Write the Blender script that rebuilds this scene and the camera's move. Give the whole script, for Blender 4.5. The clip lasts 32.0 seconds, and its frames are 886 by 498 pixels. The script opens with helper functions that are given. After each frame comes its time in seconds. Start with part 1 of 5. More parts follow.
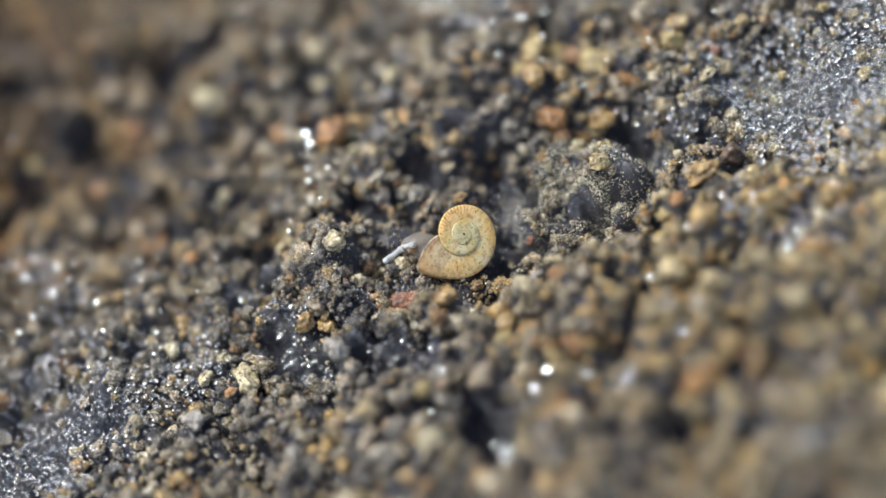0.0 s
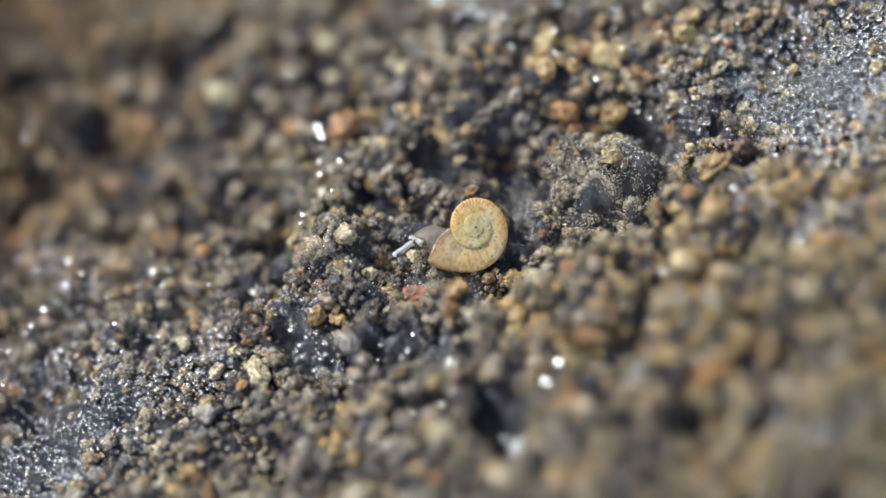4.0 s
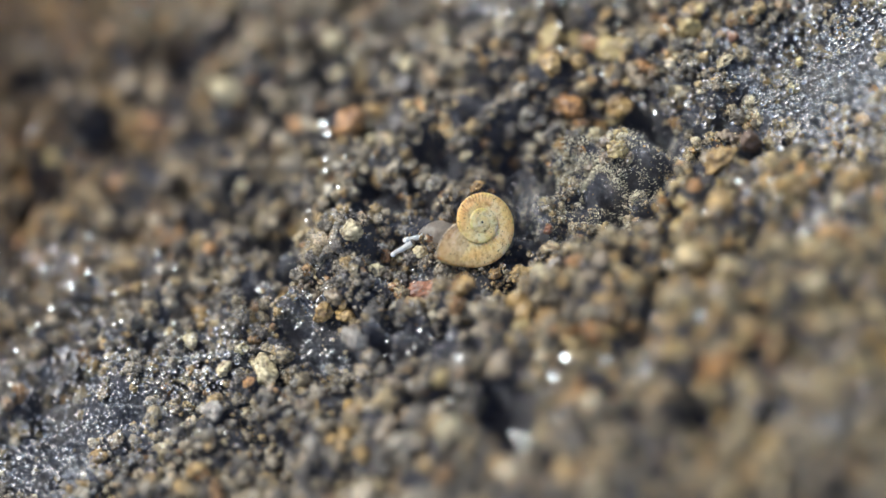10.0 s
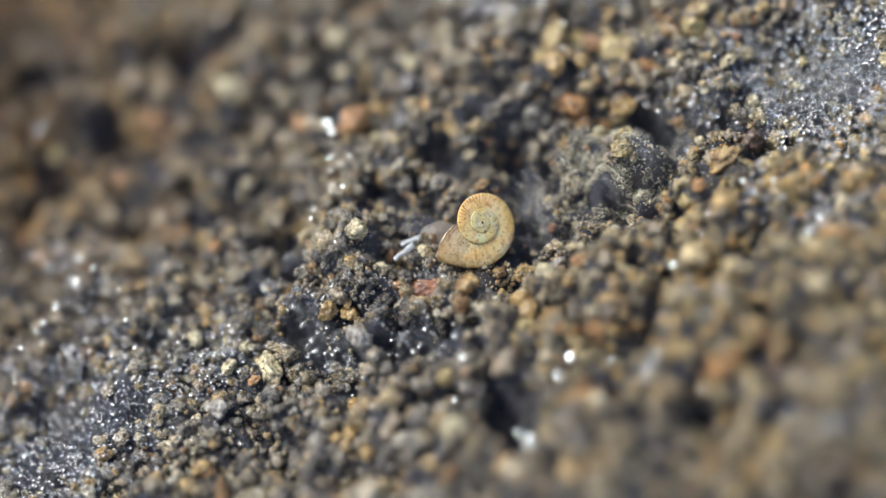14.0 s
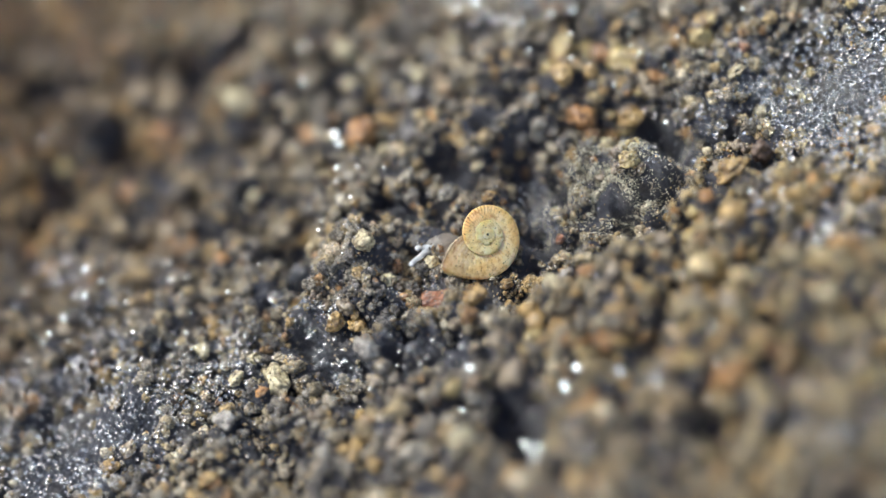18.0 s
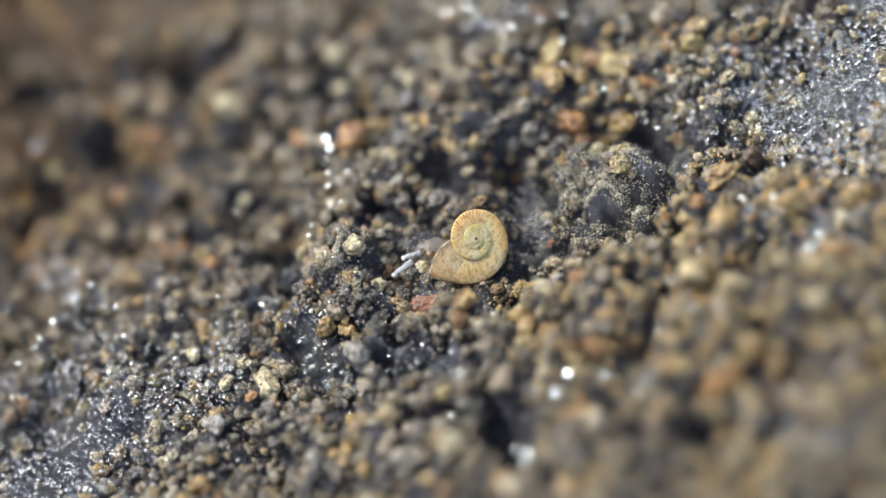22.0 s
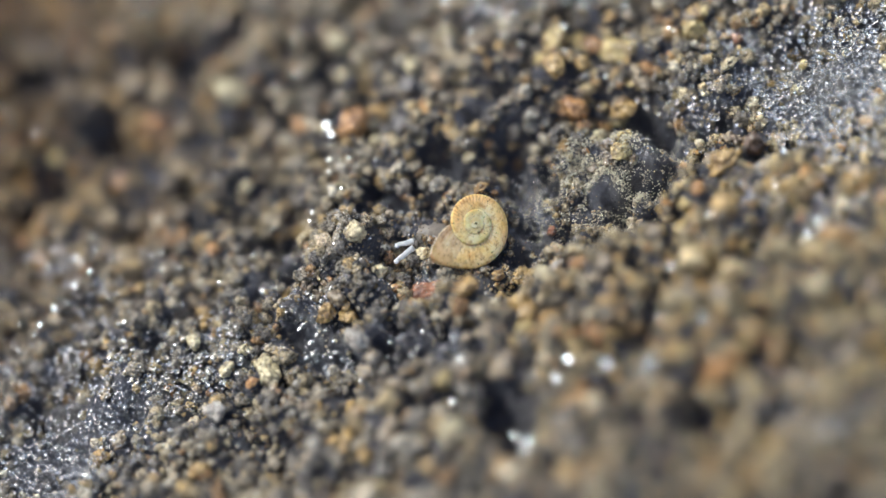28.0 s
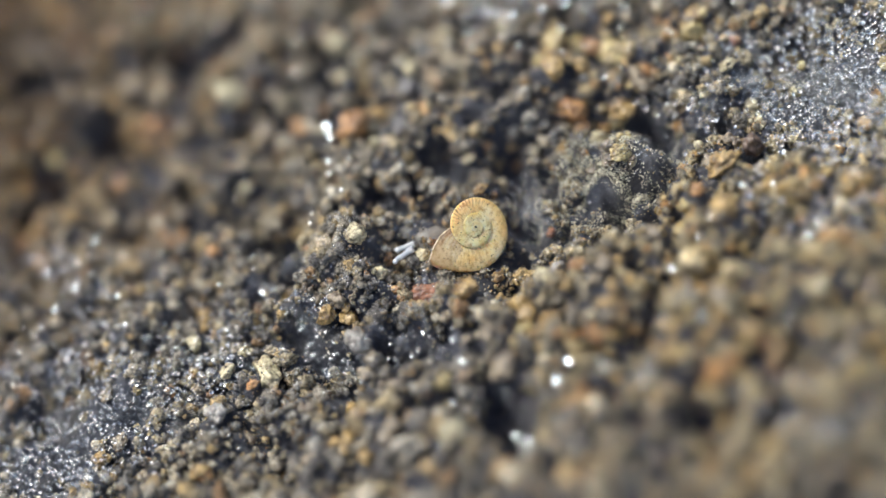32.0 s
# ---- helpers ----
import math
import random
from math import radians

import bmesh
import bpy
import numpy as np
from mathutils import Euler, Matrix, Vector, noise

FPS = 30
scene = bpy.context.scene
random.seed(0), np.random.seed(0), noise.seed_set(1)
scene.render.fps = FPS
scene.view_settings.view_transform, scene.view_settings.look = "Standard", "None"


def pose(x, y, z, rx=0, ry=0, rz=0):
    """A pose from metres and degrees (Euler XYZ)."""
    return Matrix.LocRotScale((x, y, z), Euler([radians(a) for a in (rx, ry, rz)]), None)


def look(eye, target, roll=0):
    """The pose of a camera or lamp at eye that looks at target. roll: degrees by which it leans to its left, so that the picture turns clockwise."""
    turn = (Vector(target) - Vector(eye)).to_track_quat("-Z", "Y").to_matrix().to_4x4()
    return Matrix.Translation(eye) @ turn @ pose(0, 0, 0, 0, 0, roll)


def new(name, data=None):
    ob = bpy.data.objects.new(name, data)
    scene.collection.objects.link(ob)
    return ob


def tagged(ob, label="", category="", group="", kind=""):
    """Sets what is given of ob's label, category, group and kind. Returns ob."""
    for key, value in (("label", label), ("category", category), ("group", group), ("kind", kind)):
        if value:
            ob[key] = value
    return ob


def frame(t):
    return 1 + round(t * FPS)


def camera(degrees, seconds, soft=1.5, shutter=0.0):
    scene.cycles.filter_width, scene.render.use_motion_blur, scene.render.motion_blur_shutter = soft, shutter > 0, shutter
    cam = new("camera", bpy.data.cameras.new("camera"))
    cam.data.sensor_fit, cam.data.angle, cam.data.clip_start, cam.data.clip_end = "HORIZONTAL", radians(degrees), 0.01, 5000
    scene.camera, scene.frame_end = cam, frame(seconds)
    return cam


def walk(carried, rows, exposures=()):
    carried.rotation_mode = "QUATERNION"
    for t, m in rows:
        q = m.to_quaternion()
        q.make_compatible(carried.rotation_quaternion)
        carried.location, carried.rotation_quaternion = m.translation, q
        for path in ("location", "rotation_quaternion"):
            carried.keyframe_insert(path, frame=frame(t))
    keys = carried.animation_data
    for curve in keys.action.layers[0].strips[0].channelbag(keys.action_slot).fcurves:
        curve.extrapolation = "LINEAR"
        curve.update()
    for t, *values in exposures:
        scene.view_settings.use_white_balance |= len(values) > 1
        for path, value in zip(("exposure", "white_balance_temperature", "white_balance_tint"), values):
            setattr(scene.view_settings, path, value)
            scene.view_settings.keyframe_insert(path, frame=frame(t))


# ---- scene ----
MM = 0.001
cam = camera(10.0, 32.0, soft=1.2)
cam.data.dof.use_dof = True
cam.data.dof.focus_distance = 150.25 * MM
cam.data.dof.aperture_fstop = 12.0
BASE = look((0, -86.61 * MM, 123.69 * MM), (0, 0, 0), -28.5)
# seconds, turn about the camera's own axes in degrees, shift along them in millimetres
ROWS = [
    (0.0, -0.1850, -0.3650, 0.1610, -0.3624, 0.5580, 0.1272),
    (0.5, -0.1227, -0.3370, 0.2390, -0.4588, 0.3399, 0.1660),
    (1.0, 0.2782, -0.0857, 0.2332, 0.1205, -0.4753, -0.2129),
    (1.5, 0.2744, -0.0674, 0.1916, 0.0709, -0.6670, -0.2416),
    (2.0, 0.0462, -0.2830, 0.2723, -0.1911, -0.1748, -0.0458),
    (2.5, 0.0158, -0.1725, 0.2970, -0.0132, -0.2561, -0.0863),
    (3.0, -0.2520, -0.2792, 0.2150, -0.3717, 0.2942, 0.1230),
    (3.5, -0.1338, -0.1492, 0.2545, -0.1045, 0.0540, 0.0274),
    (5.5, 0.1322, 0.0022, 0.2066, 0.2111, -0.2734, -0.1838),
    (6.0, 0.1856, 0.1834, 0.2409, 0.6155, -0.3805, -0.3630),
    (6.5, 0.3251, 0.2924, 0.2438, 0.7104, -0.9982, -0.4481),
    (7.0, -0.0372, -0.0041, -0.0251, 0.1128, -0.1592, -0.0871),
    (7.5, 0.1820, 0.1438, -0.1124, 0.3704, -0.4864, -0.2701),
    (8.0, 0.1536, 0.0696, -0.0519, 0.2707, -0.3864, -0.2347),
    (8.5, 0.0777, -0.0456, -0.0303, -0.0431, -0.1811, -0.0426),
    (9.0, 0.2811, 0.1448, -0.0773, 0.3741, -0.6373, -0.3214),
    (9.5, 0.1166, 0.1131, -0.0282, 0.2714, -0.3222, -0.1614),
    (10.0, -0.0862, 0.0427, -0.1836, 0.1834, -0.0300, -0.1094),
    (10.5, -0.0422, 0.0312, -0.1528, 0.1398, -0.1626, -0.1057),
    (11.0, 0.1958, 0.1632, -0.1107, 0.4724, -0.7005, -0.2940),
    (11.5, 0.0868, 0.0375, -0.1289, 0.0513, -0.3412, -0.1075),
    (12.0, -0.0428, -0.0095, -0.1458, -0.1696, 0.0593, 0.0464),
    (12.5, -0.2831, -0.3130, -0.0897, -0.9546, 0.6605, 0.4149),
    (13.0, -0.2780, -0.1178, -0.1056, -0.5643, 0.6168, 0.3726),
    (13.5, -0.3009, -0.2166, -0.0644, -0.6736, 0.6306, 0.3890),
    (14.0, -0.3469, -0.2195, -0.1096, -0.6387, 0.6217, 0.3376),
    (14.5, -0.1967, -0.1226, -0.0949, -0.4983, 0.4594, 0.2873),
    (16.5, -0.1639, -0.0594, -0.1133, -0.4901, 0.4153, 0.2350),
    (17.0, -0.1449, 0.0054, -0.1766, -0.2718, 0.3374, 0.1398),
    (17.5, -0.2285, 0.0349, -0.2332, -0.2057, 0.4574, 0.2167),
    (18.0, -0.0010, 0.0854, -0.1772, -0.0585, 0.0431, 0.1073),
    (18.5, -0.0824, -0.0092, -0.2158, -0.2017, 0.3268, 0.1357),
    (19.0, 0.0923, 0.2004, -0.2261, 0.2452, 0.0714, -0.0698),
    (19.5, 0.3456, 0.3952, -0.1661, 0.7617, -0.4522, -0.3767),
    (20.0, 0.4896, 0.3542, -0.1547, 0.6890, -1.0152, -0.4042),
    (20.5, -0.0303, 0.0308, -0.1669, -0.0048, 0.0503, 0.0460),
    (21.0, -0.3861, -0.2898, -0.1167, -0.7189, 0.8960, 0.4482),
    (21.5, -0.2988, -0.1846, -0.0338, -0.4348, 0.7517, 0.3903),
    (22.0, 0.0371, -0.0529, -0.0026, -0.1432, 0.0878, 0.0724),
    (22.5, 0.1368, 0.1034, 0.0233, 0.2306, -0.0254, -0.0760),
    (23.0, 0.0875, 0.0269, 0.0361, -0.0020, 0.0787, 0.0727),
    (23.5, -0.0290, -0.0342, 0.0725, -0.1988, 0.2575, 0.1687),
    (24.0, -0.2531, -0.1449, 0.1674, -0.5117, 0.6882, 0.3549),
    (24.5, -0.1379, -0.0969, 0.0996, -0.3923, 0.4188, 0.3311),
    (25.0, -0.1965, -0.1078, 0.1126, -0.3336, 0.6576, 0.3183),
    (25.5, -0.3916, -0.5572, -0.0087, -1.5302, 1.1661, 0.4469),
    (27.5, 0.0478, 0.2473, 0.0031, 0.5481, -0.3090, -0.2464),
    (28.0, 0.0075, 0.1787, 0.0126, 0.4396, -0.2351, -0.1718),
    (28.5, -0.0999, 0.0910, -0.0223, 0.2358, 0.1508, -0.0042),
    (29.0, 0.2466, 0.3489, 0.0644, 0.8909, -0.4614, -0.3448),
    (29.5, 0.3847, 0.3481, 0.0951, 0.9350, -0.7905, -0.4483),
    (30.0, 0.3882, 0.4654, 0.0696, 1.1536, -0.7573, -0.4483),
    (30.5, 0.4171, 0.3251, 0.0441, 0.9714, -0.8075, -0.4483),
    (31.0, 0.1808, 0.2111, 0.0287, 0.4607, -0.4533, -0.2233),
    (31.5, -0.0750, 0.0097, 0.0746, -0.0538, -0.0073, 0.1217),
    (32.0, -0.1442, -0.0544, -0.1040, -0.1653, 0.2124, 0.2049),
]
walk(cam, [(t, BASE @ pose(x * MM, y * MM, z * MM) @ pose(0, 0, 0, a, b, c)) for t, a, b, c, x, y, z in ROWS],
     exposures=[(0.0, 0.48), (13.5, 0.48), (17.0, 0.55), (32.0, 0.55)])

# ---- light ----
SUN_WAY = Vector((-0.24, 0.42, 0.87)).normalized()
world = bpy.data.worlds.new("world")
scene.world = world
world.use_nodes = True
sky = world.node_tree.nodes.new("ShaderNodeTexSky")
sky.sky_type = "NISHITA"
sky.sun_disc = False
sky.air_density, sky.dust_density, sky.ozone_density = 1.0, 4.4, 0.8
sky.sun_elevation = math.asin(SUN_WAY.z)
sky.sun_rotation = math.atan2(SUN_WAY.x, SUN_WAY.y)
background = world.node_tree.nodes["Background"]
background.inputs["Strength"].default_value = 0.15
world.node_tree.links.new(sky.outputs[0], background.inputs["Color"])
sun = new("sun", bpy.data.lights.new("sun", "SUN"))
sun.data.energy = 1.8
sun.data.angle = radians(2.5)
sun.data.color = (0.87, 0.98, 1.0)
sun.matrix_world = look(SUN_WAY, (0, 0, 0))


# ---- materials ----
def material(name):
    m = bpy.data.materials.new(name)
    m.use_nodes = True
    nodes, links = m.node_tree.nodes, m.node_tree.links
    return m, nodes, links, nodes["Principled BSDF"]


def ramp(nodes, stops, how="LINEAR"):
    node = nodes.new("ShaderNodeValToRGB")
    node.color_ramp.interpolation = how
    e = node.color_ramp.elements
    while len(e) < len(stops):
        e.new(0.5)
    for item, (p, c) in zip(e, stops):
        item.position, item.color = p, (*c, 1)
    return node


def noise_node(nodes, links, coords, scale, detail=3.0, rough=0.6):
    node = nodes.new("ShaderNodeTexNoise")
    node.inputs["Scale"].default_value = scale
    node.inputs["Detail"].default_value = detail
    node.inputs["Roughness"].default_value = rough
    links.new(coords, node.inputs["Vector"])
    return node


def mix(nodes, links, kind, factor, a, b):
    node = nodes.new("ShaderNodeMix")
    node.data_type, node.blend_type = "RGBA", kind
    for socket, value in ((node.inputs["Factor"], factor), (node.inputs["A"], a), (node.inputs["B"], b)):
        if isinstance(value, (int, float)):
            socket.default_value = value
        elif isinstance(value, tuple):
            socket.default_value = (*value, 1)
        else:
            links.new(value, socket)
    return node.outputs["Result"]


def bump(nodes, links, bsdf, height, distance, strength=1.0, wet=0.0):
    node = nodes.new("ShaderNodeBump")
    node.inputs["Strength"].default_value = strength
    node.inputs["Distance"].default_value = distance
    links.new(height, node.inputs["Height"])
    links.new(node.outputs[0], bsdf.inputs["Normal"])
    if wet:
        links.new(node.outputs[0], bsdf.inputs["Coat Normal"])
        bsdf.inputs["Coat Weight"].default_value = wet
        bsdf.inputs["Coat Roughness"].default_value = 0.12


SOIL_STOPS = (
    (0.0, (0.128, 0.122, 0.118)), (0.10, (0.205, 0.193, 0.180)), (0.27, (0.288, 0.268, 0.236)), (0.42, (0.332, 0.303, 0.248)),
    (0.56, (0.405, 0.358, 0.265)), (0.70, (0.49, 0.415, 0.262)), (0.82, (0.49, 0.352, 0.165)), (0.89, (0.43, 0.25, 0.13)),
    (0.94, (0.62, 0.57, 0.45)), (1.0, (0.77, 0.74, 0.65)))


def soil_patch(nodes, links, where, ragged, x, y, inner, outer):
    """Where the soil takes another tint: a ragged patch, 1 inside it and 0 outside."""
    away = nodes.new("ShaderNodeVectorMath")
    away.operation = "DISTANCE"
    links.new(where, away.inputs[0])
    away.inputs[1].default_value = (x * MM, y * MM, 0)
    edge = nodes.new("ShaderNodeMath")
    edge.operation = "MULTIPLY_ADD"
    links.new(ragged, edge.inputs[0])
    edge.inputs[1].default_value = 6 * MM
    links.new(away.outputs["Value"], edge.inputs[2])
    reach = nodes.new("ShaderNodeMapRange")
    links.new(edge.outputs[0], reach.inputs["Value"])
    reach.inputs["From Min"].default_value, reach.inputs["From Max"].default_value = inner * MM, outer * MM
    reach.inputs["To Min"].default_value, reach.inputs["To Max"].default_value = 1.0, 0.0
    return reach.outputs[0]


def soil_material(name, by_object):
    """Wet grains, each of its own colour."""
    m, nodes, links, bsdf = material(name)
    coords = nodes.new("ShaderNodeNewGeometry")
    if by_object:
        random_value = nodes.new("ShaderNodeObjectInfo").outputs["Random"]
    else:
        random_value = coords.outputs["Random Per Island"]
    tone = ramp(nodes, SOIL_STOPS)
    links.new(random_value, tone.inputs[0])
    where = coords.outputs["Position"]
    fine = noise_node(nodes, links, where, 11000, 5, 0.75)
    patch = noise_node(nodes, links, where, 1000, 2)
    broad = noise_node(nodes, links, where, 230, 2)
    tint = ramp(nodes, ((0.3, (0.78, 0.78, 0.80)), (0.7, (1.14, 1.09, 0.98))))
    links.new(broad.outputs["Fac"], tint.inputs[0])
    stain = ramp(nodes, ((0.36, (0.58, 0.57, 0.57)), (0.62, (1.28, 1.25, 1.20))))
    links.new(patch.outputs["Fac"], stain.inputs[0])
    speck = ramp(nodes, ((0.36, (0.36, 0.35, 0.35)), (0.5, (0.92, 0.90, 0.88)), (0.62, (1.70, 1.66, 1.58))))
    links.new(fine.outputs["Fac"], speck.inputs[0])
    c = mix(nodes, links, "MULTIPLY", 1.0, tone.outputs[0], tint.outputs[0])
    c = mix(nodes, links, "MULTIPLY", 1.0, c, stain.outputs[0])
    # darker and browner towards the far left corner
    brown_patch = soil_patch(nodes, links, where, broad.outputs["Fac"], -11.5, 13.5, 7.5, 15.5)
    c = mix(nodes, links, "MULTIPLY", brown_patch, c, (0.56, 0.43, 0.27))
    clay = soil_patch(nodes, links, where, broad.outputs["Fac"], 9.0, -7.5, 7.0, 14.0)
    c = mix(nodes, links, "MULTIPLY", clay, c, (1.12, 1.04, 0.80))
    c = mix(nodes, links, "MULTIPLY", 1.0, c, speck.outputs[0])
    links.new(c, bsdf.inputs["Base Color"])
    gloss = ramp(nodes, ((0.38, (0.10, 0.10, 0.10)), (0.62, (0.42, 0.42, 0.42))))
    links.new(fine.outputs["Fac"], gloss.inputs[0])
    links.new(gloss.outputs[0], bsdf.inputs["Roughness"])
    bump(nodes, links, bsdf, fine.outputs["Fac"], 0.11 * MM, 1.0, 0.7)
    return m


def base_soil_material():
    m, nodes, links, bsdf = material("wet_soil")
    coords = nodes.new("ShaderNodeNewGeometry")
    fine = noise_node(nodes, links, coords.outputs["Position"], 9000, 5, 0.75)
    broad = noise_node(nodes, links, coords.outputs["Position"], 500, 3)
    # the navy in the dark tones paints in sky reflection and haze
    tone = ramp(nodes, ((0.3, (0.027, 0.032, 0.054)), (0.5, (0.052, 0.055, 0.072)), (0.72, (0.120, 0.110, 0.102))))
    links.new(broad.outputs["Fac"], tone.inputs[0])
    speck = ramp(nodes, ((0.3, (0.4, 0.4, 0.4)), (0.65, (1.3, 1.25, 1.2))))
    links.new(fine.outputs["Fac"], speck.inputs[0])
    links.new(mix(nodes, links, "MULTIPLY", 1.0, tone.outputs[0], speck.outputs[0]), bsdf.inputs["Base Color"])
    bsdf.inputs["Roughness"].default_value = 0.32
    bump(nodes, links, bsdf, fine.outputs["Fac"], 0.13 * MM, 1.0, 0.7)
    return m


def mineral_material(name, colour, rough=0.35, clear=0.0):
    """A sand grain: mottled, damp, a little translucent."""
    m, nodes, links, bsdf = material(name)
    coords = nodes.new("ShaderNodeNewGeometry")
    fine = noise_node(nodes, links, coords.outputs["Position"], 8000, 4)
    broad = noise_node(nodes, links, coords.outputs["Position"], 2600, 3, 0.65)
    speck = ramp(nodes, ((0.33, (0.38, 0.34, 0.30)), (0.5, (0.95, 0.95, 0.95)), (0.66, (1.35, 1.35, 1.35))))
    links.new(fine.outputs["Fac"], speck.inputs[0])
    dirt = ramp(nodes, ((0.38, (0.48, 0.42, 0.40)), (0.50, (0.95, 0.92, 0.88)), (0.62, (1.12, 1.10, 1.02))))
    links.new(broad.outputs["Fac"], dirt.inputs[0])
    c = mix(nodes, links, "MULTIPLY", 1.0, colour, speck.outputs[0])
    links.new(mix(nodes, links, "MULTIPLY", 1.0, c, dirt.outputs[0]), bsdf.inputs["Base Color"])
    bsdf.inputs["Roughness"].default_value = rough
    bsdf.inputs["Transmission Weight"].default_value = clear
    bsdf.inputs["IOR"].default_value = 1.5
    bump(nodes, links, bsdf, fine.outputs["Fac"], 0.05 * MM, 0.9, 0.5)
    return m


def water_material(name, rough, ior=1.45):
    m, nodes, links, bsdf = material(name)
    bsdf.inputs["Base Color"].default_value = (0.97, 0.99, 1.0, 1)
    bsdf.inputs["Transmission Weight"].default_value = 1.0
    bsdf.inputs["IOR"].default_value = ior
    bsdf.inputs["Roughness"].default_value = rough
    return m


def film_material():
    """A thin clear skin of water and slime."""
    m, nodes, links, bsdf = material("wet_film")
    coords = nodes.new("ShaderNodeNewGeometry")
    fine = noise_node(nodes, links, coords.outputs["Position"], 5000, 4, 0.7)
    ripple = nodes.new("ShaderNodeBump")
    ripple.inputs["Distance"].default_value = 0.012 * MM
    links.new(fine.outputs["Fac"], ripple.inputs["Height"])
    shine = nodes.new("ShaderNodeBsdfGlossy")
    shine.inputs["Roughness"].default_value = 0.06
    links.new(ripple.outputs[0], shine.inputs["Normal"])
    clear = nodes.new("ShaderNodeBsdfTransparent")
    edge = nodes.new("ShaderNodeFresnel")
    edge.inputs["IOR"].default_value = 1.052
    links.new(ripple.outputs[0], edge.inputs["Normal"])
    blend = nodes.new("ShaderNodeMixShader")
    links.new(edge.outputs[0], blend.inputs[0])
    links.new(clear.outputs[0], blend.inputs[1])
    links.new(shine.outputs[0], blend.inputs[2])
    links.new(blend.outputs[0], nodes["Material Output"].inputs["Surface"])
    return m


SKIN = film_material()
SOIL = base_soil_material()
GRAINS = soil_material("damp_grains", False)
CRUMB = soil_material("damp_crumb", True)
WATER = water_material("water", 0.07)
FILM = water_material("water_film", 0.10, 1.60)
MINERALS = {
    "cream": mineral_material("cream_mineral", (0.50, 0.44, 0.28)),
    "pale": mineral_material("pale_fibre", (0.74, 0.70, 0.54)),
    "amber": mineral_material("amber_mineral", (0.42, 0.285, 0.115)),
    "tan": mineral_material("tan_mineral", (0.255, 0.205, 0.14)),
    "orange": mineral_material("orange_mineral", (0.42, 0.225, 0.09)),
    "red": mineral_material("red_mineral", (0.31, 0.14, 0.08)),
    "grey": mineral_material("grey_mineral", (0.15, 0.145, 0.14)),
    "white": mineral_material("white_mineral", (0.38, 0.36, 0.32)),
    "glassy": mineral_material("glassy_mineral", (0.46, 0.43, 0.36), 0.12, 0.5),
    "yellow": mineral_material("yellow_mineral", (0.44, 0.35, 0.16)),
    "ochre": mineral_material("ochre_mineral", (0.19, 0.14, 0.08)),
    "brown": mineral_material("brown_mineral", (0.12, 0.075, 0.05)),
}
WORDS = {
    "cream": "pale cream-yellow rounded sand grain on damp soil",
    "amber": "translucent amber sand grain half sunk in damp soil",
    "tan": "dull tan soil grain with dark specks",
    "orange": "bright orange mineral grain on wet dark soil",
    "red": "flat reddish-brown stone chip lying on wet soil",
    "grey": "smooth dark grey grain lying on wet soil",
    "white": "whitish crusty mineral chip on damp soil",
    "glassy": "clear glassy quartz grain lying on dark soil",
    "yellow": "golden yellow sand grain among damp soil crumbs",
    "ochre": "dull ochre-brown soil crumb",
    "brown": "dark brown rotted crumb in a soil hollow",
}

# ---- relief ----
table = np.random.RandomState(7).rand(256, 256)
jitter = np.random.RandomState(8).rand(256, 256, 3)


def value_noise(x, y, wave, layer=0):
    x, y = x / wave + 37.3 * layer + 500, y / wave + 91.7 * layer + 500
    i, j = np.floor(x).astype(int), np.floor(y).astype(int)
    u, v = x - i, y - j
    u, v = u * u * (3 - 2 * u), v * v * (3 - 2 * v)
    a, b = table[i % 256, j % 256], table[(i + 1) % 256, j % 256]
    c, d = table[i % 256, (j + 1) % 256], table[(i + 1) % 256, (j + 1) % 256]
    return (a + (b - a) * u) * (1 - v) + (c + (d - c) * u) * v


def crumbs(x, y, wave, layer=0):
    """Domes of uneven height round scattered centres."""
    x, y = x / wave + 13.7 * layer + 300, y / wave + 7.9 * layer + 300
    i, j = np.floor(x).astype(int), np.floor(y).astype(int)
    best = np.zeros_like(x)
    for di in (-1, 0, 1):
        for dj in (-1, 0, 1):
            w = jitter[(i + di) % 256, (j + dj) % 256]
            dx, dy = x - (i + di + w[..., 0]), y - (j + dj + w[..., 1])
            r = 0.45 + 0.4 * w[..., 2]
            best = np.maximum(best, r * np.sqrt(np.maximum(0, 1 - (dx * dx + dy * dy) / (r * r))))
    return best


DIPS = []


def dip(x, y, r, depth):
    DIPS.append((x, y, r, depth))


dip(-0.91, 6.94, 0.55, 1.35)
dip(-1.31, 5.81, 0.45, 1.25)
dip(-0.54, 8.08, 0.42, 1.15)
dip(-2.24, 4.71, 0.32, 0.85)
dip(1.11, 2.37, 0.51, 1.30)
dip(1.45, 1.91, 0.32, 1.05)
dip(0.65, 2.75, 0.35, 1.00)
dip(-1.10, 2.46, 0.45, 1.30)
dip(-0.83, 1.90, 0.39, 1.15)
dip(-1.62, 1.95, 0.35, 1.05)
dip(-4.26, 2.66, 0.45, 1.10)
dip(-4.40, 1.57, 0.42, 1.05)
dip(-3.73, 2.76, 0.35, 1.00)
dip(-4.81, 0.84, 0.32, 0.90)
dip(2.91, 1.48, 0.55, 1.05)
dip(3.74, 1.47, 0.39, 0.90)
dip(2.52, 0.65, 0.42, 0.95)
dip(3.06, 0.64, 0.48, 1.00)
dip(3.59, 0.61, 0.32, 1.05)
dip(6.97, 0.77, 0.55, 1.15)
dip(6.27, 0.91, 0.42, 1.00)
dip(7.22, -0.18, 0.48, 1.15)
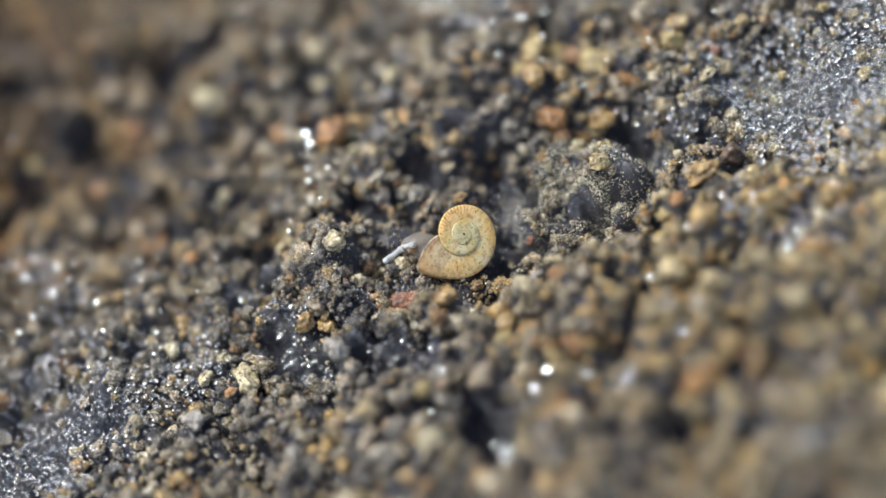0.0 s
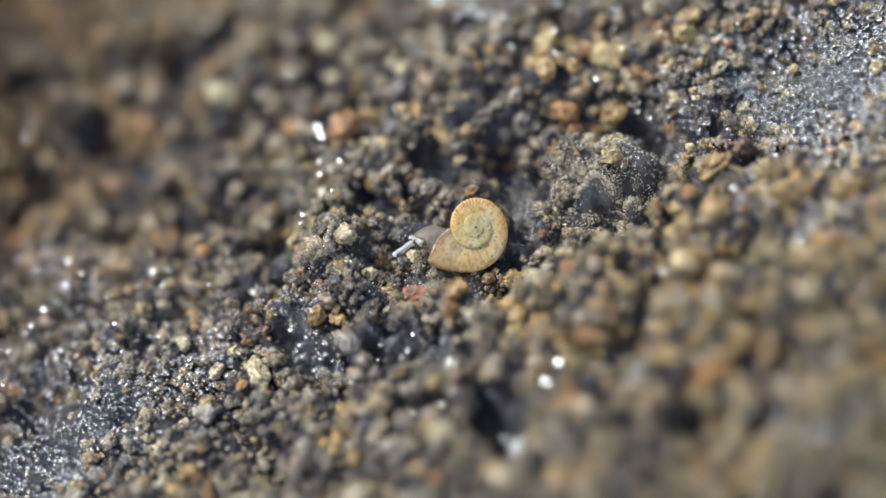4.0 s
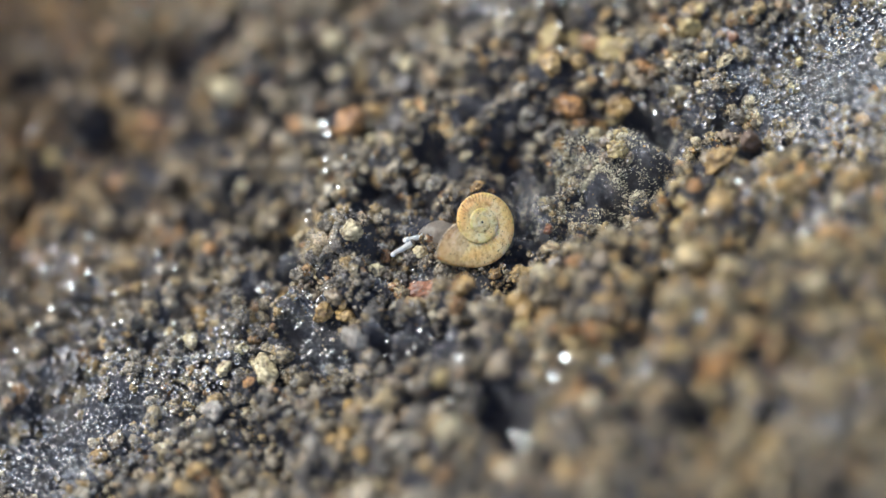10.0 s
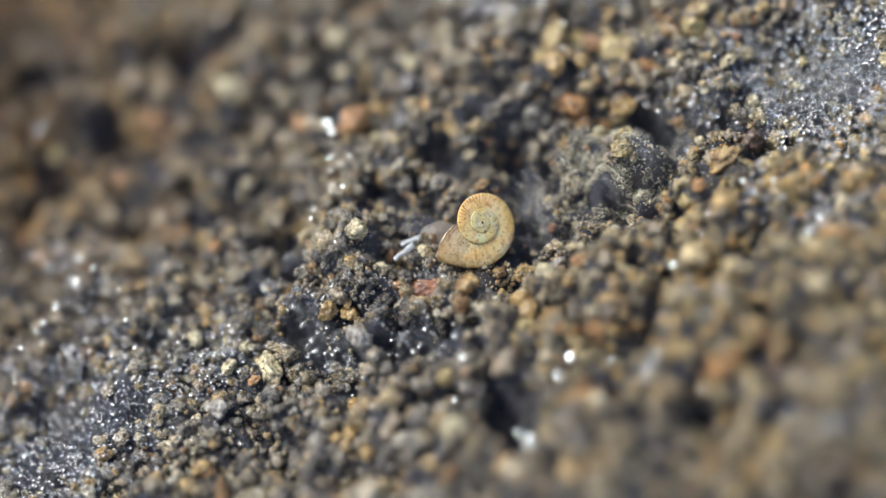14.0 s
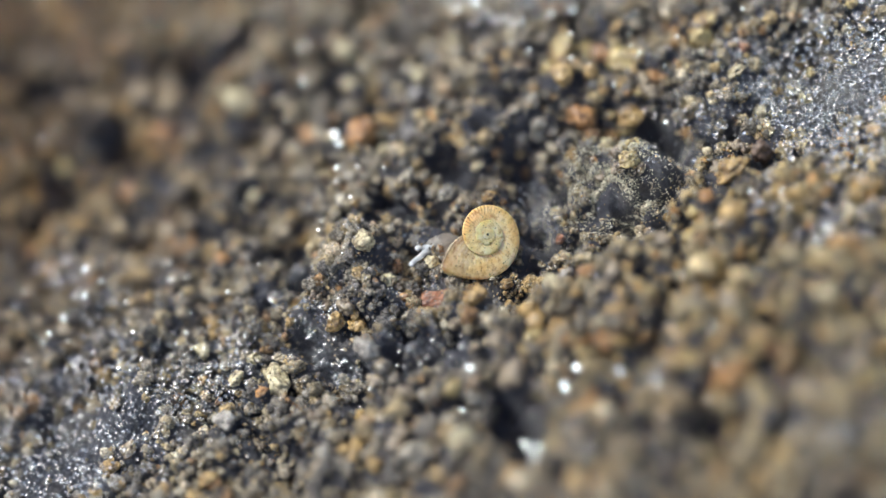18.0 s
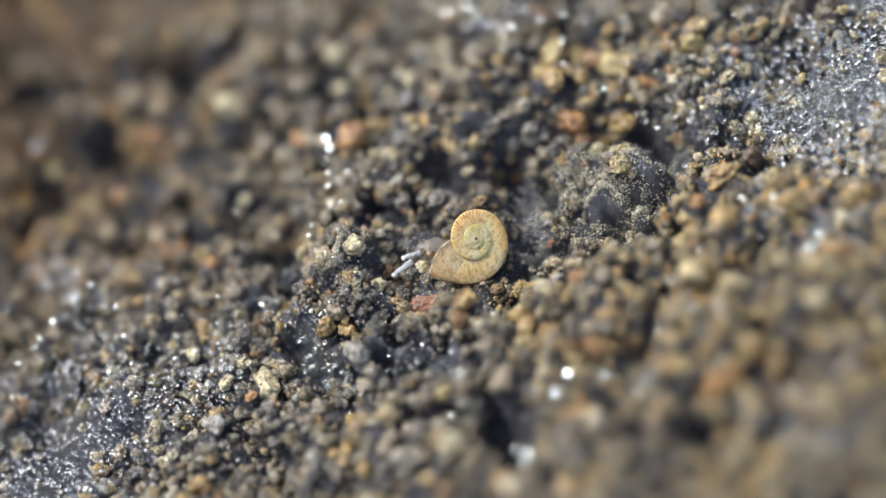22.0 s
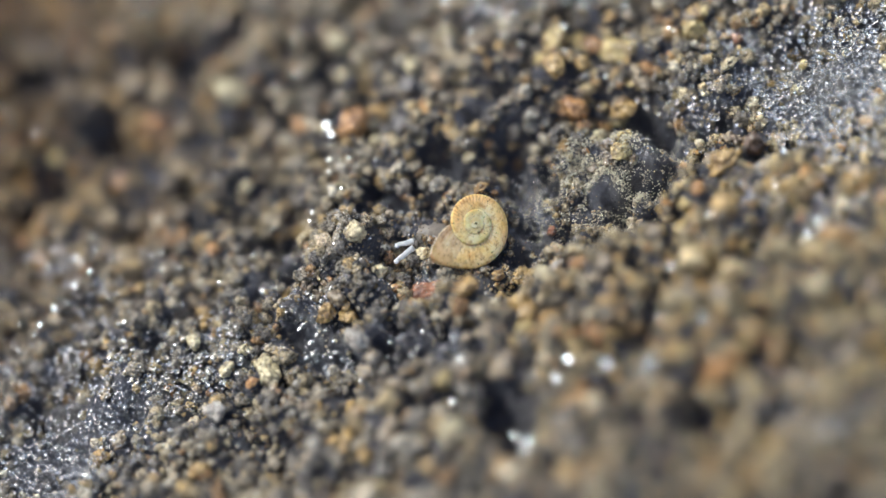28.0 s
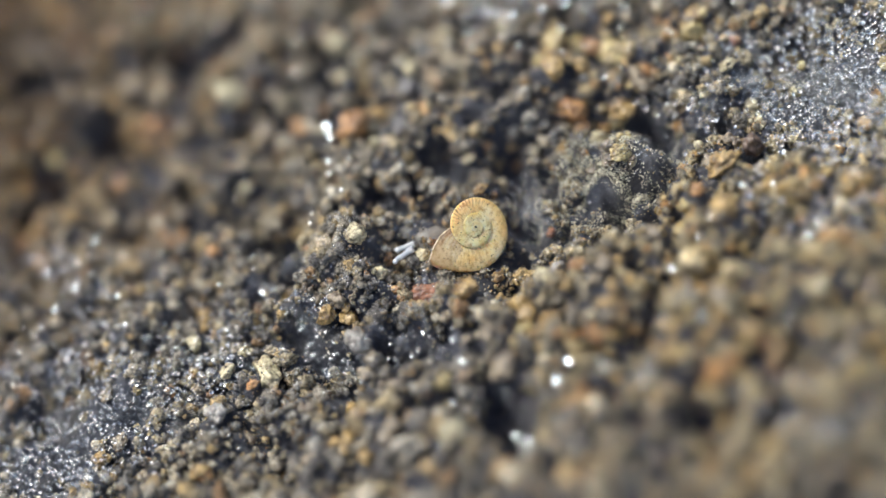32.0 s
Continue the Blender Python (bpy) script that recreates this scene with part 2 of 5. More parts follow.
dip(7.43, -0.80, 0.35, 1.00)
dip(8.37, -0.61, 0.39, 1.05)
dip(9.04, -0.81, 0.39, 1.00)
dip(6.32, -1.91, 0.39, 0.80)
dip(6.97, -1.69, 0.35, 0.85)
dip(4.85, -1.84, 0.45, 0.95)
dip(5.64, -2.78, 0.39, 0.95)
dip(6.43, -3.36, 0.35, 0.85)
dip(3.17, -1.74, 0.42, 0.95)
dip(2.52, -1.54, 0.39, 0.95)
dip(3.88, -2.96, 0.35, 0.90)
dip(2.44, -0.69, 0.32, 0.95)
dip(1.80, -1.74, 0.39, 0.95)
dip(-4.94, -0.65, 0.48, 1.00)
dip(-4.94, -1.46, 0.45, 1.00)
dip(-4.48, -1.79, 0.39, 0.95)
dip(-4.11, -2.35, 0.35, 0.85)
dip(-2.36, -2.08, 0.35, 0.90)
dip(-2.03, -2.67, 0.35, 0.90)
dip(-1.26, -3.32, 0.42, 1.00)
dip(-1.94, -3.44, 0.42, 0.95)
dip(-1.40, -4.05, 0.42, 0.95)
dip(-0.51, -3.61, 0.35, 0.90)
dip(-2.71, -3.32, 0.35, 0.80)
dip(-0.57, -4.38, 0.39, 0.90)
dip(-2.99, -2.66, 0.35, 0.85)
dip(-0.79, -6.73, 0.74, 1.55)
dip(-0.85, -6.04, 0.51, 1.20)
dip(-0.91, -7.75, 0.58, 1.25)
dip(-0.79, -5.57, 0.42, 0.95)
dip(-7.15, -0.45, 0.22, 0.80)
dip(-6.87, -0.85, 0.22, 0.75)
dip(-7.90, -1.07, 0.26, 0.75)
dip(-8.01, 0.03, 0.22, 0.70)
dip(3.95, -10.11, 0.64, 0.90)
dip(6.13, -11.30, 0.64, 0.85)
dip(3.47, -6.87, 0.55, 0.80)
dip(6.20, -9.27, 0.58, 0.75)
dip(-7.64, 9.34, 0.64, 0.85)
dip(-4.34, 10.33, 0.67, 0.90)
dip(-6.11, 13.24, 0.71, 0.95)
dip(-8.62, 12.84, 0.80, 1.00)
dip(-9.66, 8.72, 0.58, 0.80)
dip(-11.05, 8.21, 0.58, 0.85)
dip(-3.70, 6.91, 0.45, 0.75)
dip(-6.23, 9.51, 0.48, 0.75)
dip(-2.68, 7.24, 0.39, 0.75)
dip(-0.58, 1.59, 0.32, 0.95)
dip(-0.02, 1.94, 0.35, 0.95)
dip(0.13, 1.27, 0.39, 0.85)
dip(-4.97, 4.20, 0.29, 0.75)
dip(-2.43, 2.32, 0.29, 0.80)
dip(2.60, 3.10, 0.32, 0.75)
dip(3.65, 3.65, 0.39, 0.80)
dip(-0.05, 5.88, 0.39, 0.75)
dip(2.91, -3.10, 0.29, 0.75)
dip(4.62, -4.53, 0.35, 0.80)
dip(5.89, -4.23, 0.35, 0.75)
dip(1.93, -4.41, 0.39, 0.75)
dip(9.22, -2.86, 0.32, 0.70)
dip(0.74, -2.47, 0.32, 0.80)
dip(2.03, -2.38, 0.42, 1.00)
dip(3.53, 0.04, 0.35, 1.00)
dip(1.14, -2.58, 0.39, 0.95)


HOLLOWS = []


def hollow(x, y, r, depth):
    HOLLOWS.append((x, y, r, depth))


hollow(-14.38, -0.32, 3.19, 0.45)
hollow(-1.35, 2.14, 1.26, -0.60)
hollow(-2.40, 0.83, 1.01, -0.50)
hollow(11.90, -1.70, 2.60, 0.90)
hollow(5.30, -0.30, 1.50, -0.45)


def swell(x, y):
    z = 1.5 * (value_noise(x, y, 6.0) - 0.5) + 0.7 * (value_noise(x, y, 2.4, 1) - 0.5)
    for cx, cy, r, depth in HOLLOWS:
        z = z - depth * np.exp(-((x - cx) ** 2 + (y - cy) ** 2) / (r * r))
    return z


def height(x, y):
    """The soil's surface in millimetres."""
    x, y = np.asarray(x, float), np.asarray(y, float)
    bend = 0.5 * value_noise(x, y, 1.7, 3)
    z = swell(x, y) + 1.1 * (crumbs(x + bend, y - bend, 1.45) - 0.5) + 0.55 * crumbs(x, y, 0.62, 1) + 0.2 * crumbs(x + bend, y, 0.27, 2)
    near = np.exp(-((x - 1.38 + 0.2) ** 2 + (y - -0.91 - 0.1) ** 2) / 1.9)
    z = z * (1 - 0.85 * near) - 0.48 * near
    return z - sunk(x, y)


def sunk(x, y):
    """How deep a place lies in the dips."""
    deep = np.zeros_like(np.asarray(x, float))
    for cx, cy, r, depth in DIPS:
        deep = np.maximum(deep, depth * np.exp(-(((x - cx) ** 2 + (y - cy) ** 2 / 1.5) / (r * r)) ** 1.5))
    return deep


def level(x, y):
    return float(height(np.array([x]), np.array([y]))[0])


def spread(x, y, cx, cy, rx, ry, layer):
    """How far a film reaches: 1 at its middle, ragged, 0 outside."""
    d = np.hypot((x - cx) / rx, (y - cy) / ry)
    return np.clip(1.25 - d - 0.75 * (value_noise(x, y, 2.2, layer) - 0.3) - 0.3 * (value_noise(x, y, 0.7, layer + 1) - 0.5), 0, 1)


FILMS = []  # centre, reach, number of droplets, least and largest radius, layer


def film(*row):
    FILMS.append(row)


film(-12.39, -0.04, 5.54, 4.03, 1900, 0.026, 0.075, 11)
film(12.10, -1.10, 4.40, 3.50, 2500, 0.028, 0.105, 12)
film(5.37, -0.67, 1.34, 1.41, 300, 0.012, 0.030, 13)
film(2.78, -0.69, 0.76, 1.51, 220, 0.012, 0.035, 14)
film(6.80, -12.25, 2.18, 2.22, 40, 0.050, 0.200, 15)
film(4.96, 6.66, 2.02, 1.41, 60, 0.050, 0.150, 16)
film(-10.57, 5.03, 1.85, 2.42, 120, 0.040, 0.120, 17)
film(9.65, -6.10, 1.85, 1.21, 50, 0.040, 0.120, 18)
film(11.12, -5.01, 2.02, 2.62, 150, 0.050, 0.110, 19)
film(-8.64, -0.20, 2.18, 1.81, 190, 0.040, 0.085, 20)
film(9.19, -4.18, 1.01, 1.01, 90, 0.040, 0.100, 21)


def covered(x, y):
    """How much of a film lies over a place."""
    return np.max([spread(x, y, r[0], r[1], r[2], r[3], r[7]) for r in FILMS[:4]], axis=0)


# ---- making meshes ----
def from_arrays(name, verts, faces, mat, smooth=True):
    mesh = bpy.data.meshes.new(name)
    verts = np.asarray(verts, np.float32)
    faces = np.asarray(faces, np.int32)
    n = faces.shape[1]
    mesh.vertices.add(len(verts))
    mesh.vertices.foreach_set("co", verts.ravel())
    mesh.loops.add(faces.size)
    mesh.loops.foreach_set("vertex_index", faces.ravel())
    mesh.polygons.add(len(faces))
    mesh.polygons.foreach_set("loop_start", np.arange(0, faces.size, n, dtype=np.int32))
    mesh.polygons.foreach_set("loop_total", np.full(len(faces), n, np.int32))
    mesh.polygons.foreach_set("use_smooth", np.full(len(faces), smooth))
    mesh.update(calc_edges=True)
    mesh.validate()
    mesh.materials.append(mat)
    return mesh


def part(name, mesh, parent, label=""):
    ob = new(name, mesh)
    ob.parent = parent
    return tagged(ob, label)


def ball(level_of_detail):
    bm = bmesh.new()
    bmesh.ops.create_icosphere(bm, subdivisions=level_of_detail, radius=1.0)
    v = np.array([p.co[:] for p in bm.verts])
    f = np.array([[p.index for p in face.verts] for face in bm.faces])
    bm.free()
    return v, f


BALLS = {n: ball(n) for n in (1, 2, 3, 4)}


def stone(detail, seed, rough=0.50, facets=6):
    """A unit stone: a ball cut by a few planes and dented by noise."""
    v, f = BALLS[detail]
    v = v.copy()
    rng = np.random.RandomState(seed)
    for _ in range(facets):
        n = rng.normal(size=3)
        n /= np.linalg.norm(n)
        d = rng.uniform(0.55, 0.9)
        over = np.maximum(0, v @ n - d)
        v -= 0.85 * over[:, None] * n
    shift = rng.uniform(0, 50, 3)
    lumps = np.array([noise.noise(Vector(p * 1.6 + shift)) + 0.6 * noise.noise(Vector(p * 3.7 + shift)) + 0.4 * noise.noise(Vector(p * 8.0 + shift)) for p in v])
    v *= (1 + rough * lumps)[:, None]
    return v * rng.uniform(0.75, 1.15, 3), f


def clump(seed, lobes=11):
    """A unit crumb of several grains grown together."""
    v, f = BALLS[4]
    rng = np.random.RandomState(seed)
    far = np.full(len(v), 0.35)
    for _ in range(lobes):
        c = rng.normal(size=3)
        c *= rng.uniform(0.35, 0.62) / np.linalg.norm(c)
        r = rng.uniform(0.20, 0.50)
        along = v @ c
        inside = r * r - (c @ c - along * along)
        far = np.maximum(far, np.where(inside > 0, along + np.sqrt(np.maximum(inside, 0)), 0.35))
    shift = rng.uniform(0, 50, 3)
    rough = np.array([noise.noise(Vector(p * 5 + shift)) + 0.6 * noise.noise(Vector(p * 12 + shift)) for p in v])
    return v * (far * (1 + 0.24 * rough))[:, None] * rng.uniform(0.9, 1.25, 3), f


def turns(rng, n):
    """Random rotation matrices."""
    q = rng.normal(size=(n, 4))
    q /= np.linalg.norm(q, axis=1)[:, None]
    w, x, y, z = q.T
    return np.stack([
        np.stack([1 - 2 * (y * y + z * z), 2 * (x * y - z * w), 2 * (x * z + y * w)], -1),
        np.stack([2 * (x * y + z * w), 1 - 2 * (x * x + z * z), 2 * (y * z - x * w)], -1),
        np.stack([2 * (x * z - y * w), 2 * (y * z + x * w), 1 - 2 * (x * x + y * y)], -1)], 1)


def leans(rng, n):
    """Rotation matrices that lean a few degrees off upright."""
    a, b = rng.normal(size=(2, n)) * 0.16
    one, nil = np.ones(n), np.zeros(n)
    m = np.stack([np.stack([one, nil, a], -1), np.stack([nil, one, b], -1), np.stack([-a, -b, one], -1)], 1)
    return m


def scatter(name, shapes, places, sizes, mat, seed):
    """One mesh of many copies of a few shapes."""
    rng = np.random.RandomState(seed)
    pick = rng.randint(len(shapes), size=len(places))
    spin = turns(rng, len(places)) if mat is not WATER else leans(rng, len(places))
    vs, fs, count = [], [], 0
    for k, (v, f) in enumerate(shapes):
        chosen = np.nonzero(pick == k)[0]
        if not len(chosen):
            continue
        p = np.einsum("nij,vj->nvi", spin[chosen], v) * sizes[chosen][:, None, None] + places[chosen][:, None]
        vs.append(p.reshape(-1, 3))
        fs.append((f[None] + (np.arange(len(chosen)) * len(v))[:, None, None] + count).reshape(-1, 3))
        count += len(chosen) * len(v)
    return from_arrays(name, np.concatenate(vs) * MM, np.concatenate(fs), mat)


# ---- the soil ----
def axis(low, high, fine):
    inner = np.arange(low, high + fine / 2, fine)
    outer = np.array([0.4, 1, 2, 4, 8, 16, 32, 64, 128, 256, 500, 900])
    return np.concatenate([low - outer[::-1], inner, high + outer])


def build_ground():
    xs, ys = axis(-19, 19, 0.12), axis(-17, 22, 0.12)
    x, y = np.meshgrid(xs, ys, indexing="ij")
    v = np.stack([x, y, height(x, y) - 0.08], -1).reshape(-1, 3)
    nx, ny = len(xs), len(ys)
    i = (np.arange(nx - 1)[:, None] * ny + np.arange(ny - 1)[None]).ravel()
    f = np.stack([i, i + ny, i + ny + 1, i + 1], -1)
    ground = new("ground", from_arrays("ground", v * MM, f, SOIL))
    return tagged(ground, "dark wet crumbly soil with hollows and cracks", "soil", kind="structure")


ground = build_ground()
SNAIL = (1.38, -0.91)
CRAGGY = [stone(4, 55 + k, 0.55) for k in range(12)]
SHARP = [stone(3, 80 + k, 0.55) for k in range(14)]
FINE = [stone(2, 20 + k) for k in range(10)]
COARSE = [stone(1, 40 + k) for k in range(10)]
UNEVEN = [(v * np.random.RandomState(140 + k).uniform(0.5, 1.65, 3), f) for k, (v, f) in enumerate(stone(2, 240 + k, 0.8, 8) for k in range(16))]


# ---- sand grains that stand out ----
GRAIN_TOPS = []
TAKEN = []  # where larger things lie: x, y and reach in millimetres
SHAPES = [stone(4, 70 + k, 0.30, 5) for k in range(9)] + [clump(170 + k) for k in range(9)] + [stone(3, 70 + k, 0.6, 7) for k in range(9)]
GRAIN_MESHES = {}
grain_count = 0


def grain(x, y, size, kind, long=1.0, turn=0.0, flat=0.75):
    global grain_count
    k = grain_count % 9 + (9 if kind in ("tan", "ochre", "white", "grey") and size > 0.3 else 0)
    if abs(y) > 5.0:
        k = 18 + grain_count % 9
    grain_count += 1
    if (k, kind) not in GRAIN_MESHES:
        v, f = SHAPES[k]
        GRAIN_MESHES[k, kind] = from_arrays("sand_grain", v * MM * 0.5, f, MINERALS[kind])
    ob = new("sand_grain", GRAIN_MESHES[k, kind])
    ob.matrix_basis = pose(x * MM, y * MM, (level(x, y) + 0.26 * size * flat) * MM, 0, 0, turn) @ Matrix.Diagonal((size * long, size, size * flat, 1))
    TAKEN.append((x, y, 0.5 * size))
    GRAIN_TOPS.append((x, y, level(x, y) + 0.26 * size * flat, 0.42 * size, flat))
    return tagged(ob, WORDS[kind], "sand grain", "sand grains on the soil")


grain(-0.69, -0.28, 0.44, "cream")
grain(-2.19, 0.74, 0.78, "cream")
grain(-1.11, -1.29, 1.02, "red", 1.3, -10, 0.6)
grain(-0.09, -2.34, 0.71, "amber", 1.0, 0, 0.85)
grain(0.47, -2.41, 0.59, "grey")
grain(-1.99, -0.47, 0.37, "tan")
grain(-2.22, -0.27, 0.27, "cream")
grain(5.00, 0.20, 0.30, "orange", 0.7, 20)
grain(5.75, 0.10, 0.67, "tan")
grain(6.54, 1.42, 0.50, "orange")
grain(5.21, 2.09, 0.54, "orange")
grain(3.97, 2.36, 0.66, "glassy")
grain(1.85, 2.04, 0.37, "cream")
grain(7.33, 1.32, 0.30, "glassy")
grain(10.02, 0.43, 0.54, "cream")
grain(11.93, -0.30, 0.40, "yellow")
grain(8.26, -2.40, 0.59, "amber")
grain(8.08, -1.18, 0.37, "cream")
grain(7.31, -3.20, 0.44, "orange")
grain(6.73, -3.28, 0.54, "yellow")
grain(7.64, -4.42, 0.59, "amber", 1.5, 30)
grain(6.31, -3.80, 0.50, "yellow")
grain(-0.67, 4.90, 0.59, "orange")
grain(-0.00, 7.69, 0.54, "cream")
grain(-0.34, 7.00, 0.55, "cream")
grain(-3.68, 8.17, 0.55, "cream")
grain(6.22, 2.87, 0.52, "amber")
grain(7.71, 2.65, 0.50, "yellow")
grain(5.64, 4.15, 0.52, "amber")
grain(5.40, 3.20, 0.52, "yellow")
grain(9.50, 2.30, 0.52, "yellow")
grain(10.17, 2.47, 0.50, "yellow")
grain(-6.95, -1.61, 0.40, "orange")
grain(-6.36, -1.27, 0.50, "cream")
grain(-9.28, -0.00, 0.42, "orange")
grain(-7.34, 1.97, 0.59, "amber")
grain(-3.76, -1.81, 0.50, "white")
grain(2.59, -2.86, 0.50, "white", 1.3)
grain(3.14, -3.62, 0.50, "orange")
grain(3.86, -4.27, 0.54, "tan")
grain(1.14, -3.89, 0.77, "amber")
grain(1.08, -4.97, 0.42, "amber")
grain(-0.95, -2.73, 0.50, "tan")
grain(-2.01, -4.94, 0.42, "amber")
grain(-2.14, -6.39, 0.37, "tan")
grain(-6.21, 3.46, 0.40, "orange")
grain(-11.25, -1.01, 0.50, "tan", 1.6, 40)
grain(-8.66, 0.16, 0.44, "cream")
grain(3.55, -5.50, 0.42, "amber")
grain(5.12, -4.93, 0.37, "amber")
grain(8.48, -5.48, 0.54, "tan")
grain(9.47, -0.68, 0.50, "cream")
grain(11.43, -0.97, 0.30, "cream")
grain(3.98, 5.30, 0.77, "tan")
grain(-9.21, 9.29, 0.50, "yellow")
grain(-7.91, 7.72, 0.50, "orange")
grain(-7.82, 11.11, 0.89, "ochre")
grain(-6.13, 8.96, 0.66, "orange")
grain(-3.13, 6.69, 0.62, "tan")
grain(9.15, -8.66, 0.42, "amber")
grain(5.40, -8.04, 0.45, "amber")
grain(4.49, -6.58, 0.42, "amber")
grain(0.49, -8.70, 0.64, "tan")
grain(1.50, -9.54, 0.62, "tan")
grain(-5.60, -4.61, 0.45, "amber")
grain(-5.88, -3.15, 0.59, "tan")
grain(-3.89, -5.30, 0.54, "tan")
grain(6.32, -7.00, 0.54, "tan")
grain(1.75, 0.72, 0.44, "amber")
grain(2.97, -1.15, 0.40, "red")
grain(-0.89, 0.70, 0.40, "grey")
grain(-1.02, 1.28, 0.34, "tan")
grain(0.94, -1.84, 0.37, "amber")
grain(2.54, -4.16, 0.44, "amber")
grain(3.34, -4.49, 0.50, "tan")
grain(-4.09, 0.01, 0.44, "tan")
grain(-3.46, -0.85, 0.37, "amber")
grain(-3.92, -0.77, 0.30, "cream")
grain(-2.89, -1.00, 0.34, "glassy")
grain(7.71, 3.26, 0.40, "yellow")
grain(9.56, 1.41, 0.34, "tan")
grain(10.58, 1.24, 0.34, "red")
grain(10.96, 0.27, 0.40, "tan")
grain(13.97, 0.63, 0.40, "yellow")
grain(7.49, 1.60, 0.47, "yellow")
grain(9.03, -1.71, 0.59, "tan")
grain(7.67, 4.05, 0.42, "amber")
grain(3.65, -5.83, 0.42, "amber")
grain(5.41, -5.79, 0.42, "amber")
grain(7.51, -7.29, 0.62, "ochre")
grain(8.95, -7.63, 0.54, "ochre")
grain(10.20, -8.71, 0.62, "ochre")
grain(9.53, -10.02, 0.54, "tan")
grain(6.56, -8.55, 0.62, "amber")
grain(8.62, -10.53, 0.64, "tan")
grain(4.11, -10.19, 0.64, "ochre")
grain(4.67, -12.04, 0.64, "amber")
grain(2.64, -10.73, 0.64, "ochre")
grain(2.54, -7.80, 0.42, "tan")
grain(8.67, -12.10, 0.64, "ochre")
grain(6.84, -10.31, 0.54, "ochre")
grain(3.06, -9.27, 0.54, "tan")
grain(-1.76, -8.51, 0.54, "amber")
grain(-3.35, -6.58, 0.59, "tan")
grain(-3.21, -4.15, 0.59, "tan")
grain(-4.73, -3.37, 0.54, "amber")
grain(-3.95, -3.07, 0.50, "tan")
grain(4.59, -9.09, 0.42, "amber")
grain(-8.48, 13.69, 0.89, "ochre")
grain(-6.17, 10.25, 0.74, "ochre")
grain(-5.27, 7.98, 0.67, "ochre")
grain(-2.45, 9.50, 0.66, "cream")
grain(-2.81, 10.78, 0.59, "ochre")
grain(-6.61, 5.53, 0.54, "tan")
grain(-4.53, 5.11, 0.54, "cream")
grain(-7.81, 6.54, 0.59, "ochre")
grain(-11.30, 7.24, 0.54, "orange")
grain(-9.53, 6.35, 0.54, "ochre")
grain(-2.41, 7.60, 0.54, "tan")
grain(1.43, 6.74, 0.59, "tan")
grain(2.58, 6.84, 0.66, "tan")
grain(1.30, 5.08, 0.59, "grey")
grain(-0.42, 4.10, 0.50, "cream")
grain(2.27, 4.70, 0.50, "tan")
grain(0.43, 4.12, 0.67, "grey")
grain(8.24, -9.60, 0.42, "amber")
grain(10.43, -6.65, 0.42, "tan")
grain(5.85, -11.33, 0.54, "tan")
grain(6.63, -13.90, 0.64, "tan")
grain(-0.05, -9.78, 0.54, "amber")
grain(-7.77, -2.66, 0.54, "tan")
grain(-9.50, -3.36, 0.59, "amber")
grain(-11.09, -2.40, 0.54, "tan")
grain(-11.09, 0.46, 0.44, "tan")
grain(5.62, 0.86, 0.60, "cream")
grain(5.90, -0.59, 0.60, "yellow")
grain(5.48, -0.50, 0.54, "tan")
grain(6.20, 0.04, 0.47, "yellow")
grain(4.98, -0.20, 0.40, "tan")
grain(6.10, -0.89, 0.37, "cream")
grain(5.61, 4.02, 0.57, "amber", 1.12, 82)
grain(5.69, 3.76, 0.29, "orange", 1.2, 169)
grain(5.75, 3.86, 0.50, "amber", 1.46, 10)
grain(5.63, 3.20, 0.39, "amber", 0.83, 150)
grain(5.23, 3.79, 0.54, "yellow", 0.93, 92)
grain(5.29, 3.40, 0.30, "tan", 1.35, 16)
grain(7.24, 3.63, 0.29, "yellow", 1.24, 79)
grain(6.80, 3.67, 0.50, "orange", 1.24, 131)
grain(7.31, 3.66, 0.40, "yellow", 1.19, 25)
grain(6.60, 4.12, 0.35, "tan", 1.02, 23)
grain(7.22, 3.63, 0.30, "tan", 1.48, 120)
grain(7.21, 1.77, 0.34, "yellow", 1.36, 159)
grain(7.50, 1.96, 0.50, "tan", 1.33, 100)
grain(7.81, 2.01, 0.50, "orange", 0.82, 26)
grain(7.42, 2.49, 0.27, "amber", 1.29, 48)
grain(7.60, 2.07, 0.30, "amber", 1.01, 25)
grain(5.04, 2.16, 0.29, "orange", 1.33, 100)
grain(5.31, 1.97, 0.30, "tan", 1.11, 46)
grain(5.29, 2.00, 0.42, "yellow", 1.05, 59)
grain(5.54, 1.91, 0.52, "amber", 0.99, 109)
grain(5.19, 2.11, 0.50, "tan", 1.36, 21)
grain(6.22, 1.45, 0.40, "tan", 0.92, 9)
grain(6.56, 1.52, 0.42, "tan", 1.22, 19)
grain(6.76, 1.51, 0.29, "amber", 0.82, 104)
grain(6.13, 1.75, 0.39, "yellow", 0.94, 148)
grain(6.39, 1.40, 0.50, "yellow", 1.06, 146)
grain(9.91, 2.52, 0.54, "amber", 1.23, 72)
grain(9.75, 1.98, 0.42, "amber", 0.87, 71)
grain(9.70, 2.50, 0.55, "tan", 1.13, 85)
grain(9.51, 2.60, 0.34, "amber", 0.87, 109)
grain(9.43, 3.14, 0.27, "amber", 1.23, 92)
grain(3.96, 6.07, 0.47, "tan", 1.49, 147)
grain(4.76, 5.67, 0.47, "cream", 1.36, 65)
grain(4.07, 6.34, 0.42, "grey", 1.0, 5)
grain(4.54, 6.26, 0.54, "tan", 1.01, 167)
grain(0.86, 5.22, 0.29, "tan", 1.27, 172)
